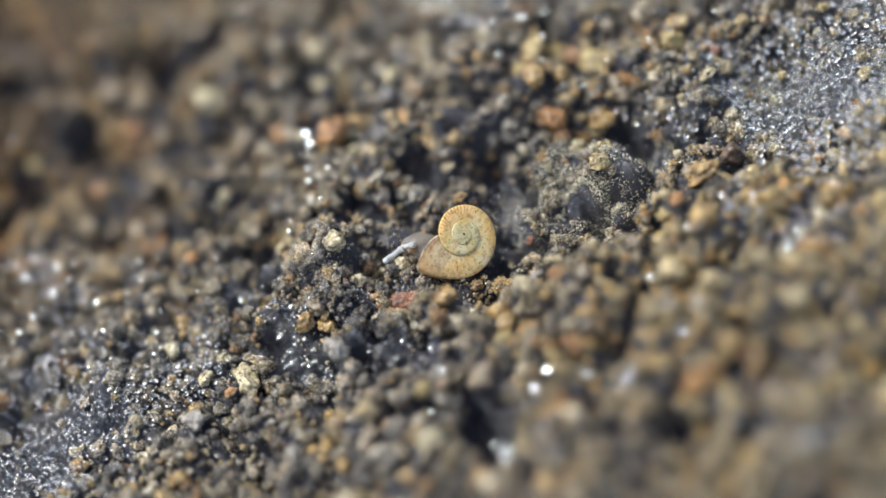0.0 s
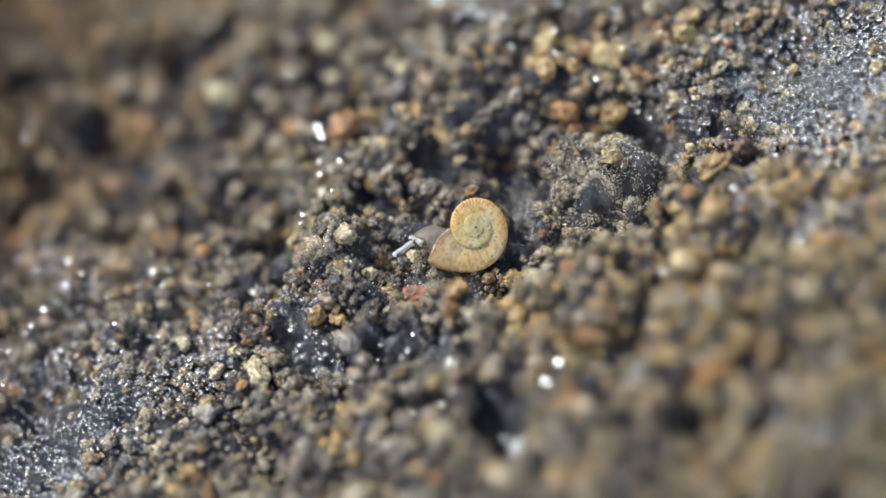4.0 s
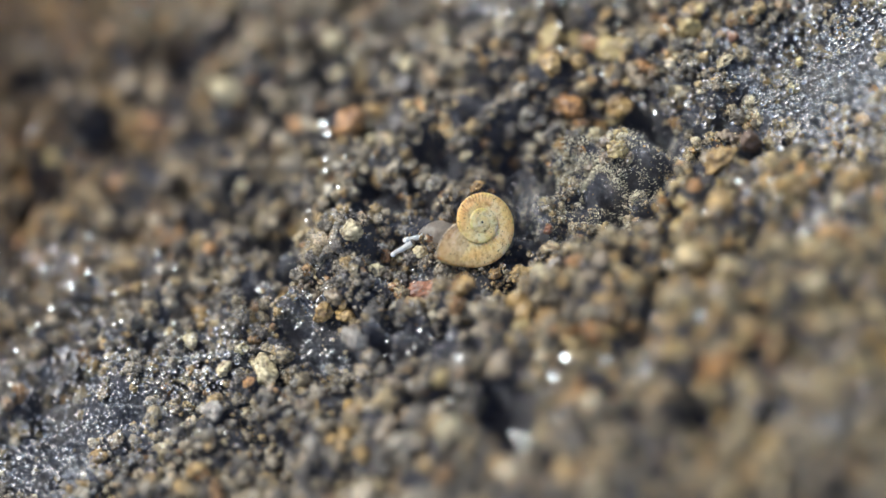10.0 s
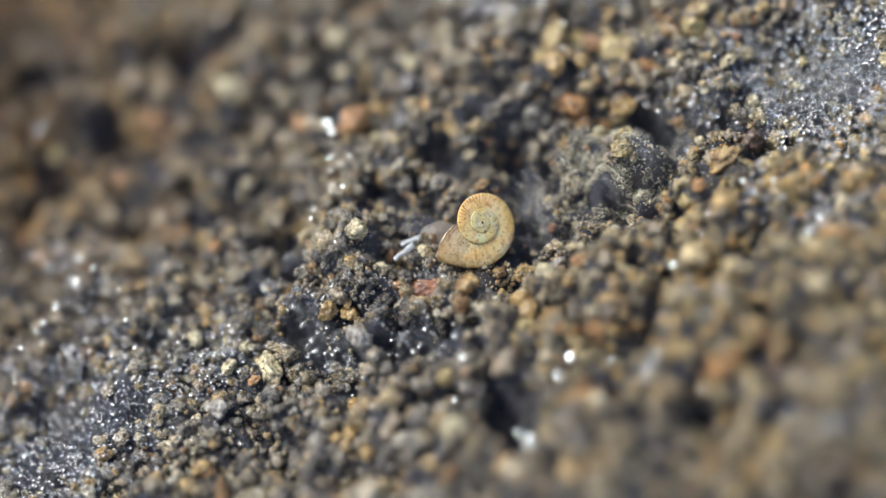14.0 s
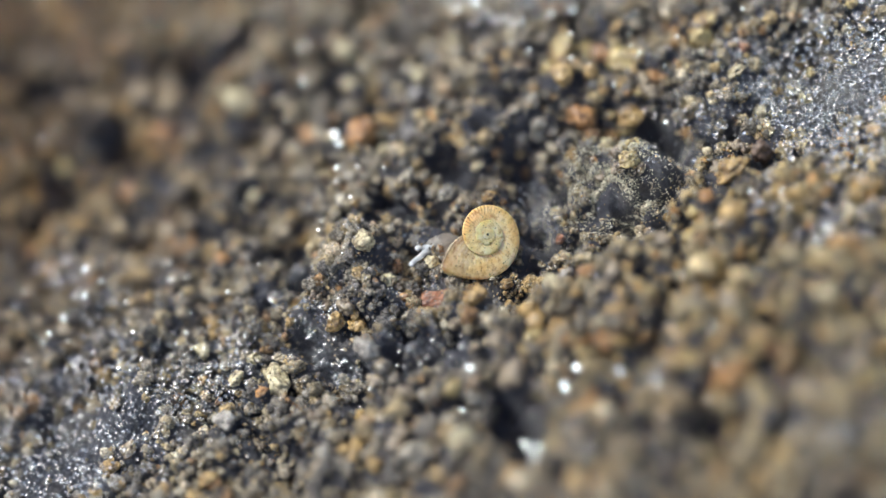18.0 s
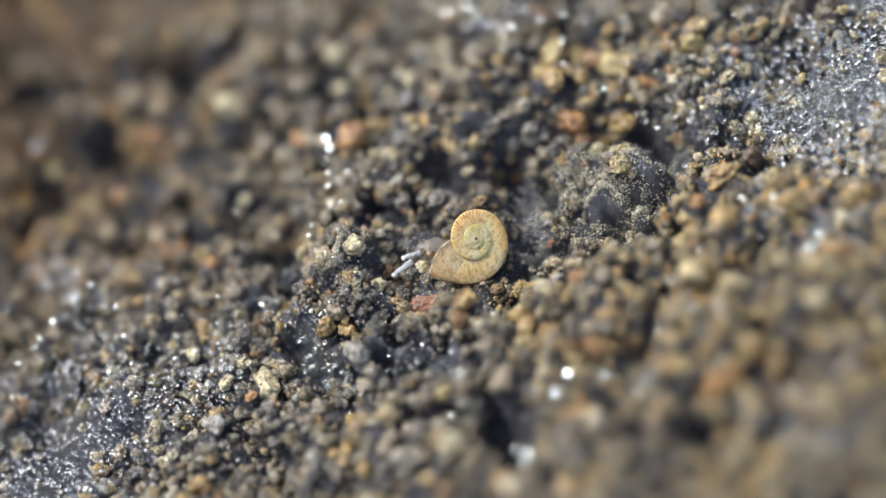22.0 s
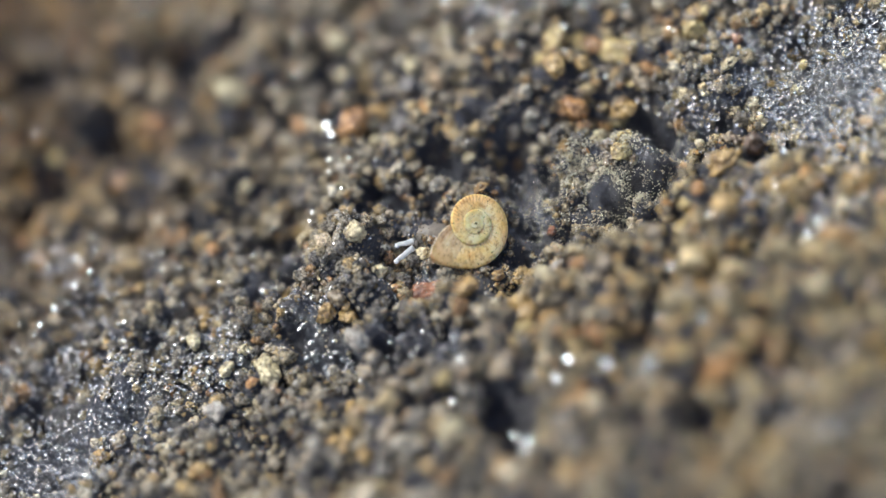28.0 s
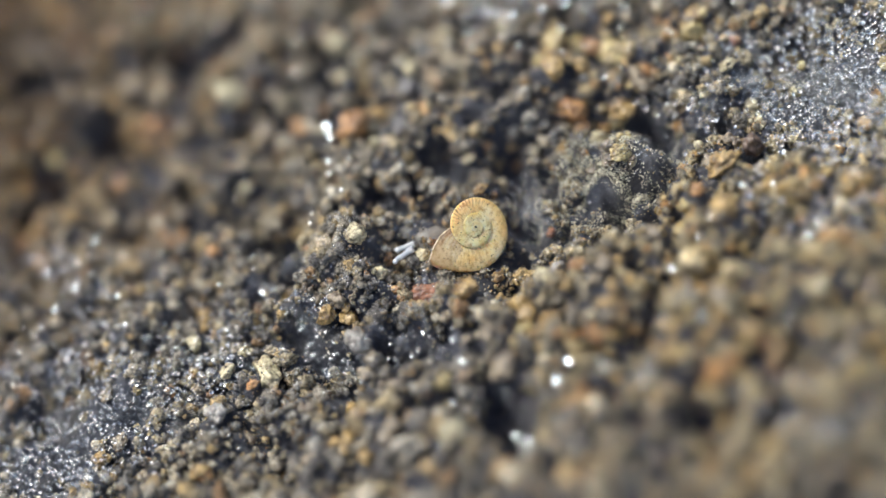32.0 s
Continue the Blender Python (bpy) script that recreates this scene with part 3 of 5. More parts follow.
grain(1.70, 5.75, 0.52, "cream", 1.14, 17)
grain(1.30, 5.49, 0.50, "tan", 1.08, 1)
grain(0.94, 5.83, 0.47, "cream", 1.44, 110)
grain(2.31, 6.01, 0.47, "grey", 0.97, 18)
grain(2.07, 5.83, 0.50, "tan", 1.43, 30)
grain(2.30, 7.29, 0.34, "tan", 1.2, 113)
grain(2.36, 7.09, 0.39, "cream", 1.1, 95)
grain(-0.18, 5.02, 0.35, "grey", 0.93, 5)
grain(-0.26, 4.78, 0.45, "cream", 1.1, 59)
grain(-0.15, 4.73, 0.37, "tan", 0.84, 87)
grain(0.14, 5.91, 0.37, "tan", 1.25, 167)
grain(5.63, -0.15, 0.47, "amber", 1.3, 0)
grain(5.77, 0.91, 0.35, "tan", 1.17, 19)
grain(4.14, 2.40, 0.45, "glassy", 1.23, 166)
grain(4.35, 2.14, 0.49, "glassy", 1.02, 147)
grain(8.24, -2.55, 0.27, "amber", 0.95, 169)
grain(8.05, -2.17, 0.44, "tan", 0.88, 1)
grain(7.37, -4.53, 0.39, "amber", 1.26, 130)
grain(7.47, -4.68, 0.34, "tan", 1.25, 35)
grain(-0.89, 4.70, 0.42, "orange", 1.15, 53)
grain(-1.00, 4.62, 0.34, "orange", 0.93, 177)
grain(-7.50, 1.35, 0.27, "amber", 1.13, 78)
grain(-7.34, 1.69, 0.40, "amber", 0.86, 64)
grain(1.23, -4.39, 0.39, "tan", 1.29, 4)
grain(0.80, -4.21, 0.42, "amber", 0.83, 39)
grain(-1.71, -4.89, 0.34, "yellow", 1.37, 108)
grain(-1.76, -4.77, 0.24, "yellow", 1.04, 140)
grain(3.23, -5.34, 0.42, "amber", 0.93, 76)
grain(3.64, -5.25, 0.40, "amber", 1.35, 68)
grain(8.87, -5.99, 0.37, "tan", 0.98, 34)
grain(8.69, -5.59, 0.39, "amber", 1.05, 49)
grain(3.61, 5.35, 0.49, "tan", 1.26, 136)
grain(4.27, 4.74, 0.32, "amber", 1.33, 35)
grain(-7.27, 10.49, 0.66, "ochre", 0.88, 43)
grain(-7.15, 10.77, 0.37, "ochre", 1.29, 15)
grain(-5.98, 8.59, 0.34, "orange", 0.89, 93)
grain(-5.71, 8.70, 0.29, "orange", 0.86, 72)
grain(-3.42, 6.12, 0.37, "ochre", 1.38, 43)
grain(-3.35, 7.04, 0.37, "ochre", 0.88, 87)
grain(9.17, -8.55, 0.39, "amber", 0.94, 129)
grain(9.06, -8.84, 0.40, "yellow", 0.82, 69)
grain(5.20, -8.00, 0.32, "amber", 0.86, 22)
grain(5.73, -8.09, 0.30, "amber", 1.39, 54)
grain(4.51, -7.45, 0.25, "amber", 0.83, 38)
grain(4.40, -6.27, 0.34, "tan", 1.3, 25)
grain(0.08, -8.49, 0.39, "tan", 1.14, 8)
grain(0.62, -8.19, 0.45, "tan", 1.38, 47)
grain(1.21, -9.99, 0.40, "tan", 0.95, 4)
grain(1.36, -9.78, 0.40, "tan", 1.16, 158)
grain(-5.20, -4.67, 0.37, "amber", 1.34, 64)
grain(-5.47, -4.90, 0.40, "amber", 1.2, 117)
grain(-5.62, -3.26, 0.32, "amber", 1.17, 40)
grain(-5.64, -3.04, 0.25, "tan", 0.83, 129)
grain(-4.16, -5.48, 0.44, "tan", 1.37, 122)
grain(-4.08, -5.52, 0.37, "amber", 0.98, 0)
grain(6.50, -6.70, 0.37, "amber", 1.03, 118)
grain(6.67, -7.02, 0.32, "amber", 0.85, 63)
grain(9.23, -1.85, 0.37, "amber", 0.9, 25)
grain(8.72, -1.42, 0.32, "tan", 1.35, 26)
grain(3.49, -6.03, 0.35, "amber", 1.13, 119)
grain(3.27, -5.88, 0.40, "tan", 1.17, 35)
grain(5.03, -5.58, 0.34, "amber", 1.18, 115)
grain(5.65, -5.85, 0.39, "tan", 0.86, 157)
grain(7.20, -7.67, 0.40, "amber", 0.9, 60)
grain(7.71, -6.83, 0.44, "ochre", 0.99, 53)
grain(8.50, -8.13, 0.40, "ochre", 0.98, 32)
grain(9.40, -7.88, 0.37, "amber", 0.86, 75)
grain(10.09, -9.08, 0.37, "tan", 1.19, 123)
grain(9.86, -8.99, 0.37, "amber", 0.86, 138)
grain(9.67, -10.48, 0.32, "amber", 1.06, 49)
grain(9.14, -9.83, 0.40, "tan", 1.33, 177)
grain(6.72, -8.88, 0.40, "orange", 1.0, 146)
grain(6.26, -8.35, 0.35, "amber", 0.98, 100)
grain(8.95, -10.31, 0.44, "tan", 1.25, 46)
grain(8.09, -10.37, 0.39, "tan", 1.16, 82)
grain(4.64, -10.62, 0.35, "ochre", 0.88, 30)
grain(4.33, -11.12, 0.40, "ochre", 1.28, 87)
grain(4.28, -12.50, 0.40, "amber", 1.13, 100)
grain(4.60, -12.62, 0.39, "amber", 1.18, 88)
grain(3.19, -10.68, 0.44, "tan", 0.83, 52)
grain(2.29, -10.77, 0.34, "ochre", 0.97, 35)
grain(2.76, -7.88, 0.34, "cream", 0.99, 154)
grain(2.50, -7.48, 0.40, "amber", 1.0, 132)
grain(8.19, -12.02, 0.40, "ochre", 0.9, 89)
grain(9.14, -12.64, 0.44, "tan", 0.83, 96)
grain(6.55, -10.25, 0.35, "ochre", 1.31, 43)
grain(7.18, -10.05, 0.40, "ochre", 1.19, 166)
grain(3.02, -9.66, 0.32, "tan", 1.06, 55)
grain(3.18, -9.05, 0.32, "amber", 1.27, 131)
grain(-1.37, -8.48, 0.30, "amber", 0.83, 3)
grain(-1.61, -8.34, 0.42, "amber", 1.34, 84)
grain(-3.52, -7.44, 0.40, "amber", 1.3, 111)
grain(-3.23, -6.37, 0.37, "tan", 1.19, 80)
grain(-3.60, -3.77, 0.39, "tan", 0.86, 66)
grain(-3.07, -4.29, 0.24, "amber", 0.83, 34)
grain(4.86, -8.99, 0.39, "orange", 1.34, 124)
grain(4.53, -9.31, 0.34, "amber", 1.38, 49)
grain(-8.85, 13.93, 0.57, "tan", 1.26, 157)
grain(-7.87, 13.42, 0.49, "ochre", 1.24, 36)
grain(-6.47, 10.78, 0.52, "ochre", 0.92, 96)
grain(-5.88, 10.91, 0.32, "ochre", 1.02, 26)
grain(-5.44, 7.87, 0.30, "ochre", 1.37, 134)
grain(-5.25, 8.46, 0.47, "tan", 1.24, 159)
grain(-2.78, 9.56, 0.49, "tan", 1.25, 86)
grain(-2.21, 9.63, 0.47, "ochre", 0.9, 77)
grain(-3.21, 10.76, 0.29, "tan", 0.87, 93)
grain(-2.64, 11.02, 0.25, "tan", 0.86, 131)
grain(-8.09, 6.38, 0.40, "ochre", 0.99, 122)
grain(-7.65, 6.09, 0.25, "ochre", 0.82, 92)
grain(1.12, 6.76, 0.27, "tan", 1.17, 103)
grain(1.76, 6.89, 0.42, "tan", 1.15, 13)
grain(2.25, 6.87, 0.30, "amber", 0.85, 62)
grain(2.49, 5.85, 0.37, "tan", 1.3, 89)
grain(1.63, 4.91, 0.39, "grey", 1.16, 160)
grain(1.07, 4.99, 0.42, "tan", 1.11, 17)
grain(0.01, 4.78, 0.37, "grey", 1.17, 73)
grain(0.14, 4.18, 0.37, "grey", 0.98, 66)
grain(8.09, -9.26, 0.27, "amber", 0.89, 55)
grain(8.04, -9.28, 0.39, "amber", 0.84, 15)
grain(10.35, -6.30, 0.37, "tan", 1.06, 53)
grain(10.48, -6.12, 0.44, "amber", 1.31, 111)
grain(5.52, -11.32, 0.39, "tan", 1.37, 169)
grain(6.09, -13.85, 0.49, "tan", 0.89, 144)
grain(6.31, -13.53, 0.42, "amber", 0.81, 123)
grain(-0.28, -10.22, 0.34, "amber", 0.87, 68)
grain(-0.07, -10.31, 0.40, "amber", 1.33, 120)
grain(-9.31, -3.41, 0.35, "amber", 1.0, 110)
grain(-9.42, -3.89, 0.25, "ochre", 0.82, 86)
grain(5.54, 0.18, 0.45, "tan", 1.27, 40)
grain(5.36, 0.60, 0.27, "cream", 0.87, 125)
grain(6.07, -0.88, 0.37, "tan", 1.27, 46)
grain(5.94, -0.80, 0.25, "yellow", 0.94, 173)
grain(5.92, 4.12, 0.32, "amber", 1.31, 131)
grain(5.73, 4.36, 0.34, "amber", 1.2, 17)
grain(11.37, -0.89, 0.44, "cream", 1.00, 118, 0.85)
grain(8.41, -2.53, 0.80, "amber", 1.31, 8, 0.85)
grain(9.39, -2.42, 0.80, "brown", 0.94, 155, 0.85)
grain(7.69, -4.42, 0.92, "amber", 1.06, 7, 0.85)
grain(5.32, 2.00, 0.80, "orange", 1.35, 113, 0.85)
grain(6.66, 1.36, 0.80, "amber", 0.94, 80, 0.85)
grain(5.88, 4.05, 0.80, "yellow", 1.27, 65, 0.85)
grain(6.42, 3.93, 0.60, "yellow", 1.30, 86, 0.85)
grain(7.29, 3.10, 0.80, "yellow", 1.09, 121, 0.85)
grain(5.41, 3.07, 0.80, "amber", 1.18, 41, 0.85)
grain(7.54, 1.62, 0.72, "tan", 1.12, 129, 0.85)
grain(9.62, 2.15, 0.88, "yellow", 1.02, 144, 0.85)
grain(0.04, 7.61, 0.88, "cream", 0.94, 58, 0.85)
grain(-0.34, 6.91, 0.80, "cream", 1.05, 132, 0.85)
grain(-3.59, 8.27, 0.80, "cream", 1.30, 105, 0.85)
grain(-0.73, 4.78, 1.00, "orange", 1.33, 31, 0.85)
grain(0.65, 1.51, 0.60, "glassy", 0.94, 38, 0.85)
grain(-2.08, -0.27, 0.48, "cream", 0.91, 147, 0.85)
grain(-1.97, -0.81, 0.36, "orange", 1.21, 135, 0.85)
grain(-3.61, -2.08, 0.80, "white", 1.18, 109, 0.85)
grain(-4.08, -0.67, 0.72, "amber", 1.16, 11, 0.85)
grain(-3.53, -1.05, 0.60, "amber", 1.21, 124, 0.85)
grain(-3.58, -0.62, 0.60, "tan", 1.19, 131, 0.85)
grain(-4.23, 0.21, 0.48, "tan", 0.90, 155, 0.85)
grain(-7.50, 2.64, 0.60, "tan", 1.26, 85, 0.85)
grain(-6.46, -1.28, 0.88, "cream", 1.32, 94, 0.85)
grain(-7.45, -0.76, 0.44, "cream", 1.16, 31, 0.85)
grain(-7.99, 0.88, 0.48, "cream", 1.34, 47, 0.85)
grain(-6.75, -0.22, 0.40, "cream", 0.98, 162, 0.85)
grain(-8.12, 0.32, 0.40, "glassy", 1.15, 152, 0.85)
grain(-8.42, -1.91, 0.72, "white", 0.99, 31, 0.85)
grain(-1.99, -4.95, 0.60, "yellow", 0.94, 172, 0.85)
grain(0.75, -4.36, 0.68, "yellow", 1.11, 175, 0.85)
grain(2.12, -3.27, 0.60, "cream", 1.33, 128, 0.85)
grain(4.12, -4.22, 0.52, "amber", 1.00, 16, 0.85)
grain(-0.16, -5.51, 0.80, "tan", 1.19, 44, 0.85)
grain(-0.09, -4.23, 0.60, "tan", 1.32, 94, 0.85)
grain(1.15, -3.55, 0.60, "amber", 1.23, 150, 0.85)
grain(5.54, -3.86, 0.60, "tan", 1.21, 91, 0.85)
grain(-9.44, -3.46, 0.60, "orange", 1.15, 120, 0.85)
grain(-4.97, -5.63, 0.68, "amber", 0.97, 70, 0.85)
grain(-2.28, -6.83, 0.72, "cream", 1.28, 20, 0.85)


# ---- the small grains between ----
def free(x, y, size):
    ok = np.ones(len(x), bool)
    for px, py, r in TAKEN:
        ok &= (np.hypot(x - px, y - py) > r + 0.6 * size) | (size < 0.05)
    return ok


TAKEN.append((-0.75, 0.51, 0.30))
TAKEN.append((-0.18, 0.59, 0.47))
TAKEN.append((-1.14, 0.29, 0.13))
TAKEN.append((-5.35, 1.75, 0.33))
TAKEN.append((-4.94, 0.06, 0.20))
TAKEN.append((12.64, -2.39, 0.26))
TAKEN.append((11.25, -1.82, 0.20))
TAKEN.append((10.59, -1.42, 0.17))
TAKEN.append((12.20, -1.25, 0.17))
TAKEN.append((-2.39, -2.99, 0.17))
TAKEN.append((-2.77, -2.56, 0.15))
TAKEN.append((-3.47, -2.22, 0.15))
TAKEN.append((-4.40, -1.50, 0.15))
TAKEN.append((-4.26, -2.05, 0.13))
TAKEN.append((-5.74, -0.62, 0.15))
TAKEN.append((-5.11, -1.15, 0.13))
TAKEN.append((-1.08, -3.67, 0.20))
TAKEN.append((-4.23, 0.24, 0.13))
TAKEN.append((-4.31, -0.63, 0.15))
TAKEN.append((-4.91, -0.47, 0.13))
TAKEN.append((-2.15, -1.14, 0.11))
TAKEN.append((-1.51, -1.21, 0.11))
TAKEN.append((-4.51, -1.76, 0.17))
TAKEN.append((-4.04, -2.87, 0.15))
TAKEN.append((-5.13, 0.83, 0.13))
TAKEN.append((-5.22, -1.41, 0.15))
TAKEN.append((-2.16, -2.69, 0.15))
TAKEN.append((-3.03, -2.73, 0.15))
TAKEN.append((8.42, 0.14, 0.17))
TAKEN.append((-4.98, -0.84, 0.17))
TAKEN.append((3.36, 1.41, 0.20))
TAKEN.append((1.28, 3.06, 0.27))
TAKEN.append((-0.33, 3.00, 0.24))
TAKEN.append((-0.18, -5.73, 0.24))
# patches kept clear of larger grains, so the dark soil shows
TAKEN.append((5.20, -1.14, 0.77))
TAKEN.append((6.50, -0.81, 0.83))
TAKEN.append((5.74, -1.69, 0.73))
TAKEN.append((6.55, -1.81, 0.60))
TAKEN.append((4.30, -1.32, 0.60))
TAKEN.append((2.55, -0.86, 0.57))
TAKEN.append((2.86, 0.19, 0.50))
TAKEN.append((6.15, 0.42, 0.60))
TAKEN.append((7.49, -0.65, 0.50))
TAKEN.append((-4.87, -0.69, 0.67))
TAKEN.append((-4.54, -1.42, 0.60))
TAKEN.append((-4.31, 1.84, 0.50))
TAKEN.append((-2.06, -2.82, 0.57))
TAKEN.append((-1.37, -3.54, 0.60))
TAKEN.append((-2.73, -2.52, 0.50))
TAKEN.append((0.20, -2.04, 0.50))
TAKEN.append((-12.74, 1.31, 0.41))
TAKEN.append((-10.50, -0.16, 0.28))
TAKEN.append((-7.02, -0.39, 0.27))
TAKEN.append((-0.72, -6.79, 0.83))
TAKEN.append((-13.03, 0.17, 0.64))
TAKEN.append((-14.30, -0.20, 0.55))
TAKEN.append((-11.65, 0.02, 0.55))
TAKEN.append((11.42, -1.33, 0.45))
TAKEN.append((10.46, -1.41, 0.37))
TAKEN.append((12.56, -1.04, 0.45))
TAKEN.append((10.38, -0.33, 0.30))


DEW = []  # grains that carry fine droplets


def loose_grains():
    rng = np.random.RandomState(3)
    n = 42000
    x, y = rng.uniform(-18.5, 18.5, n), rng.uniform(-16.5, 21.5, n)
    close = rng.normal(size=(2, 2600)) * 2.2
    x, y = np.concatenate([x, SNAIL[0] - 1.5 + close[0]]), np.concatenate([y, SNAIL[1] + close[1]])
    n += 2600
    sharp = np.abs(y) < 4.5
    size = np.exp(rng.normal(np.log(0.105), 0.5, n))
    size = np.minimum(np.clip(size * np.where(sharp, 1.0, 1.25), 0.045, 0.38), np.where(sharp, 0.25, 0.38))
    away = np.hypot(x - SNAIL[0], y - SNAIL[1])
    keep = ((away > 3.0) | ((away > 1.0) & (size < 0.12))) & (value_noise(x, y, 0.9, 5) > 0.12) & free(x, y, size) & (covered(x, y) < rng.uniform(0.15, 1.15, n)) & (sunk(x, y) < rng.uniform(0.25, 0.8, n))
    # thinner where the soil runs on out of sight
    keep &= ((np.abs(0.57 * x + 0.82 * y - 0.6) < 10.0) & (np.abs(0.89 * x - 0.45 * y) < 16.0)) | (rng.rand(n) < 0.25)
    x, y, size, sharp = x[keep], y[keep], size[keep], sharp[keep]
    p = np.stack([x, y, height(x, y) + np.where(sharp, 0.2, 0.02) * size], -1)
    crisp = (np.abs(y) < 3.4) & (size > 0.115)
    fine = sharp & (size > 0.08) & ~crisp
    # grit that sticks to the upper sides of the larger grains
    host = rng.choice(np.nonzero(sharp & (np.abs(y) < 4.6))[0], 21000)
    way = rng.normal(size=(len(host), 3))
    way[:, 2] = np.abs(way[:, 2])
    way /= np.linalg.norm(way, axis=1)[:, None]
    tiny = p[host] + way * (0.92 * size[host])[:, None]
    # and grit that lies between them
    tx, ty = rng.uniform(-16, 16, 14000), rng.uniform(-4.6, 4.6, 14000)
    bare = (covered(tx, ty) < rng.uniform(0.0, 0.7, 14000)) & (sunk(tx, ty) < rng.uniform(0.2, 0.9, 14000))
    tiny = np.concatenate([tiny, np.stack([tx, ty, height(tx, ty)], -1)[bare]])
    # and some on the sand grains
    tops = np.array([g for g in GRAIN_TOPS if abs(g[1]) < 5.0])
    tops = tops[rng.randint(len(tops), size=1500)]
    way = rng.normal(size=(1500, 3))
    way[:, 2] = np.abs(way[:, 2])
    way *= (tops[:, 3] / np.linalg.norm(way, axis=1))[:, None]
    way[:, 2] *= tops[:, 4]
    tiny = np.concatenate([tiny, tops[:, :3] + way])
    dust = rng.uniform(0.014, 0.046, len(tiny))
    lit = np.nonzero(crisp)[0]
    DEW.append((p[lit], size[lit]))
    for name, shapes, where, sizes in (
            ("crumbs", SHARP, p[crisp], size[crisp]), ("fine_grains", FINE, p[fine], size[fine]),
            ("coarse_grains", UNEVEN, p[~fine & ~crisp & (size > 0.2)], size[~fine & ~crisp & (size > 0.2)]),
            ("small_grains", COARSE, p[~fine & ~crisp & (size <= 0.2)], size[~fine & ~crisp & (size <= 0.2)]), ("grit", COARSE, tiny, dust)):
        ob = part(name, scatter(name, shapes, where, sizes, GRAINS, 5), ground)
        tagged(ob, "damp brown, grey and ochre soil grains", kind="stuff")


def crumbs_round_the_snail():
    """The crumbs close to the snail, each its own piece of the soil."""
    rng = np.random.RandomState(12)
    shapes = [[from_arrays("crumb", v * MM, f, CRUMB) for v, f in kind] for kind in (SHARP, CRAGGY)]
    made, grit, tops = 0, [], []
    while made < 300:
        x, y = SNAIL[0] + rng.uniform(-3, 3), SNAIL[1] + rng.uniform(-3, 3)
        size = float(np.clip(np.exp(rng.normal(np.log(0.10), 0.45)), 0.055, 0.28))
        away = math.hypot(x - SNAIL[0], y - SNAIL[1])
        if sunk(x, y) > rng.uniform(0.25, 0.8) or away > 3.0 or (away < 1.05 and size > 0.12) or not free(np.array([x]), np.array([y]), np.array([size]))[0]:
            continue
        ob = part("crumb", shapes[int(size > 0.13)][made % 12], ground)
        ob.matrix_basis = pose(x * MM, y * MM, (level(x, y) + 0.25 * size) * MM, rng.uniform(0, 80), rng.uniform(0, 80), rng.uniform(0, 360)) @ Matrix.Scale(size, 4)
        made += 1
        tops.append((x, y, level(x, y) + 0.25 * size, size))
        for _ in range(7):
            way = rng.normal(size=3)
            way[2] = abs(way[2])
            way *= 0.92 * size / np.linalg.norm(way)
            grit.append((x + way[0], y + way[1], level(x, y) + 0.25 * size + way[2]))
    grit = np.array(grit)
    DEW.append((np.array(tops)[:, :3], np.array(tops)[:, 3]))
    ob = part("grit", scatter("grit", COARSE, grit, rng.uniform(0.016, 0.045, len(grit)), GRAINS, 15), ground)
    tagged(ob, "specks of grit stuck to damp crumbs", kind="stuff")


loose_grains()
crumbs_round_the_snail()


NEEDLES = [(v * np.array((1.7, 0.5, 0.5)), f) for v, f in COARSE] + COARSE[:4]


def pale_grit(*patches):
    """Fine pale specks, like mould or salt, over the crumbs: centre, reach, number."""
    rng = np.random.RandomState(44)
    rows = []
    for x, y, rx, ry, n in patches:
        px, py = x + 0.5 * rx * rng.normal(size=n), y + 0.5 * ry * rng.normal(size=n)
        keep = value_noise(px, py, 0.35, 21) > rng.uniform(0.2, 0.75, n)
        px, py = px[keep], py[keep]
        rows.append(np.stack([px, py, height(px, py) + rng.uniform(0.02, 0.26, len(px))], -1))
    rows = np.concatenate(rows)
    ob = new("pale_specks", scatter("pale_specks", NEEDLES, rows, rng.uniform(0.013, 0.034, len(rows)), MINERALS["pale"], 45))
    tagged(ob, "fine pale yellowish fibres and specks over dark crumbs", "specks", kind="stuff")


pale_grit(
    (4.85, -0.57, 1.40, 1.41, 3600),
    (5.78, -0.01, 0.84, 0.81, 2000),
    (5.28, -1.68, 1.01, 1.01, 1200),
    (4.52, 0.37, 0.67, 0.81, 400),
    (2.90, -0.67, 0.67, 1.41, 500),
    (7.22, -1.22, 1.01, 0.81, 400),
    (5.70, -1.61, 1.01, 1.01, 600),
    (3.83, 0.12, 0.50, 0.60, 300),
    (7.34, -0.35, 0.76, 0.60, 120),
)

# ---- water ----
HALF = (SUN_WAY + Vector((0, -0.574, 0.819))).normalized()


def cap_mesh():
    """A shallow lens of water."""
    vs, fs = [(0, 0, 0.0)], []
    rings, around = 5, 20
    for r in range(1, rings + 1):
        for a in range(around):
            t = 2 * math.pi * a / around
            vs.append((math.cos(t) * r / rings, math.sin(t) * r / rings, -0.035 * (r / rings) ** 2))
    for a in range(around):
        t = 2 * math.pi * a / around
        vs.append((math.cos(t) * 0.9, math.sin(t) * 0.9, -3.5))
    for a in range(around):
        fs.append((0, 1 + a, 1 + (a + 1) % around))
    for r in range(rings):
        for a in range(around):
            p, q = 1 + r * around + a, 1 + r * around + (a + 1) % around
            fs += [(p, p + around, q + around), (p, q + around, q)]
    return from_arrays("water_bead", np.array(vs) * MM, np.array(fs), FILM)


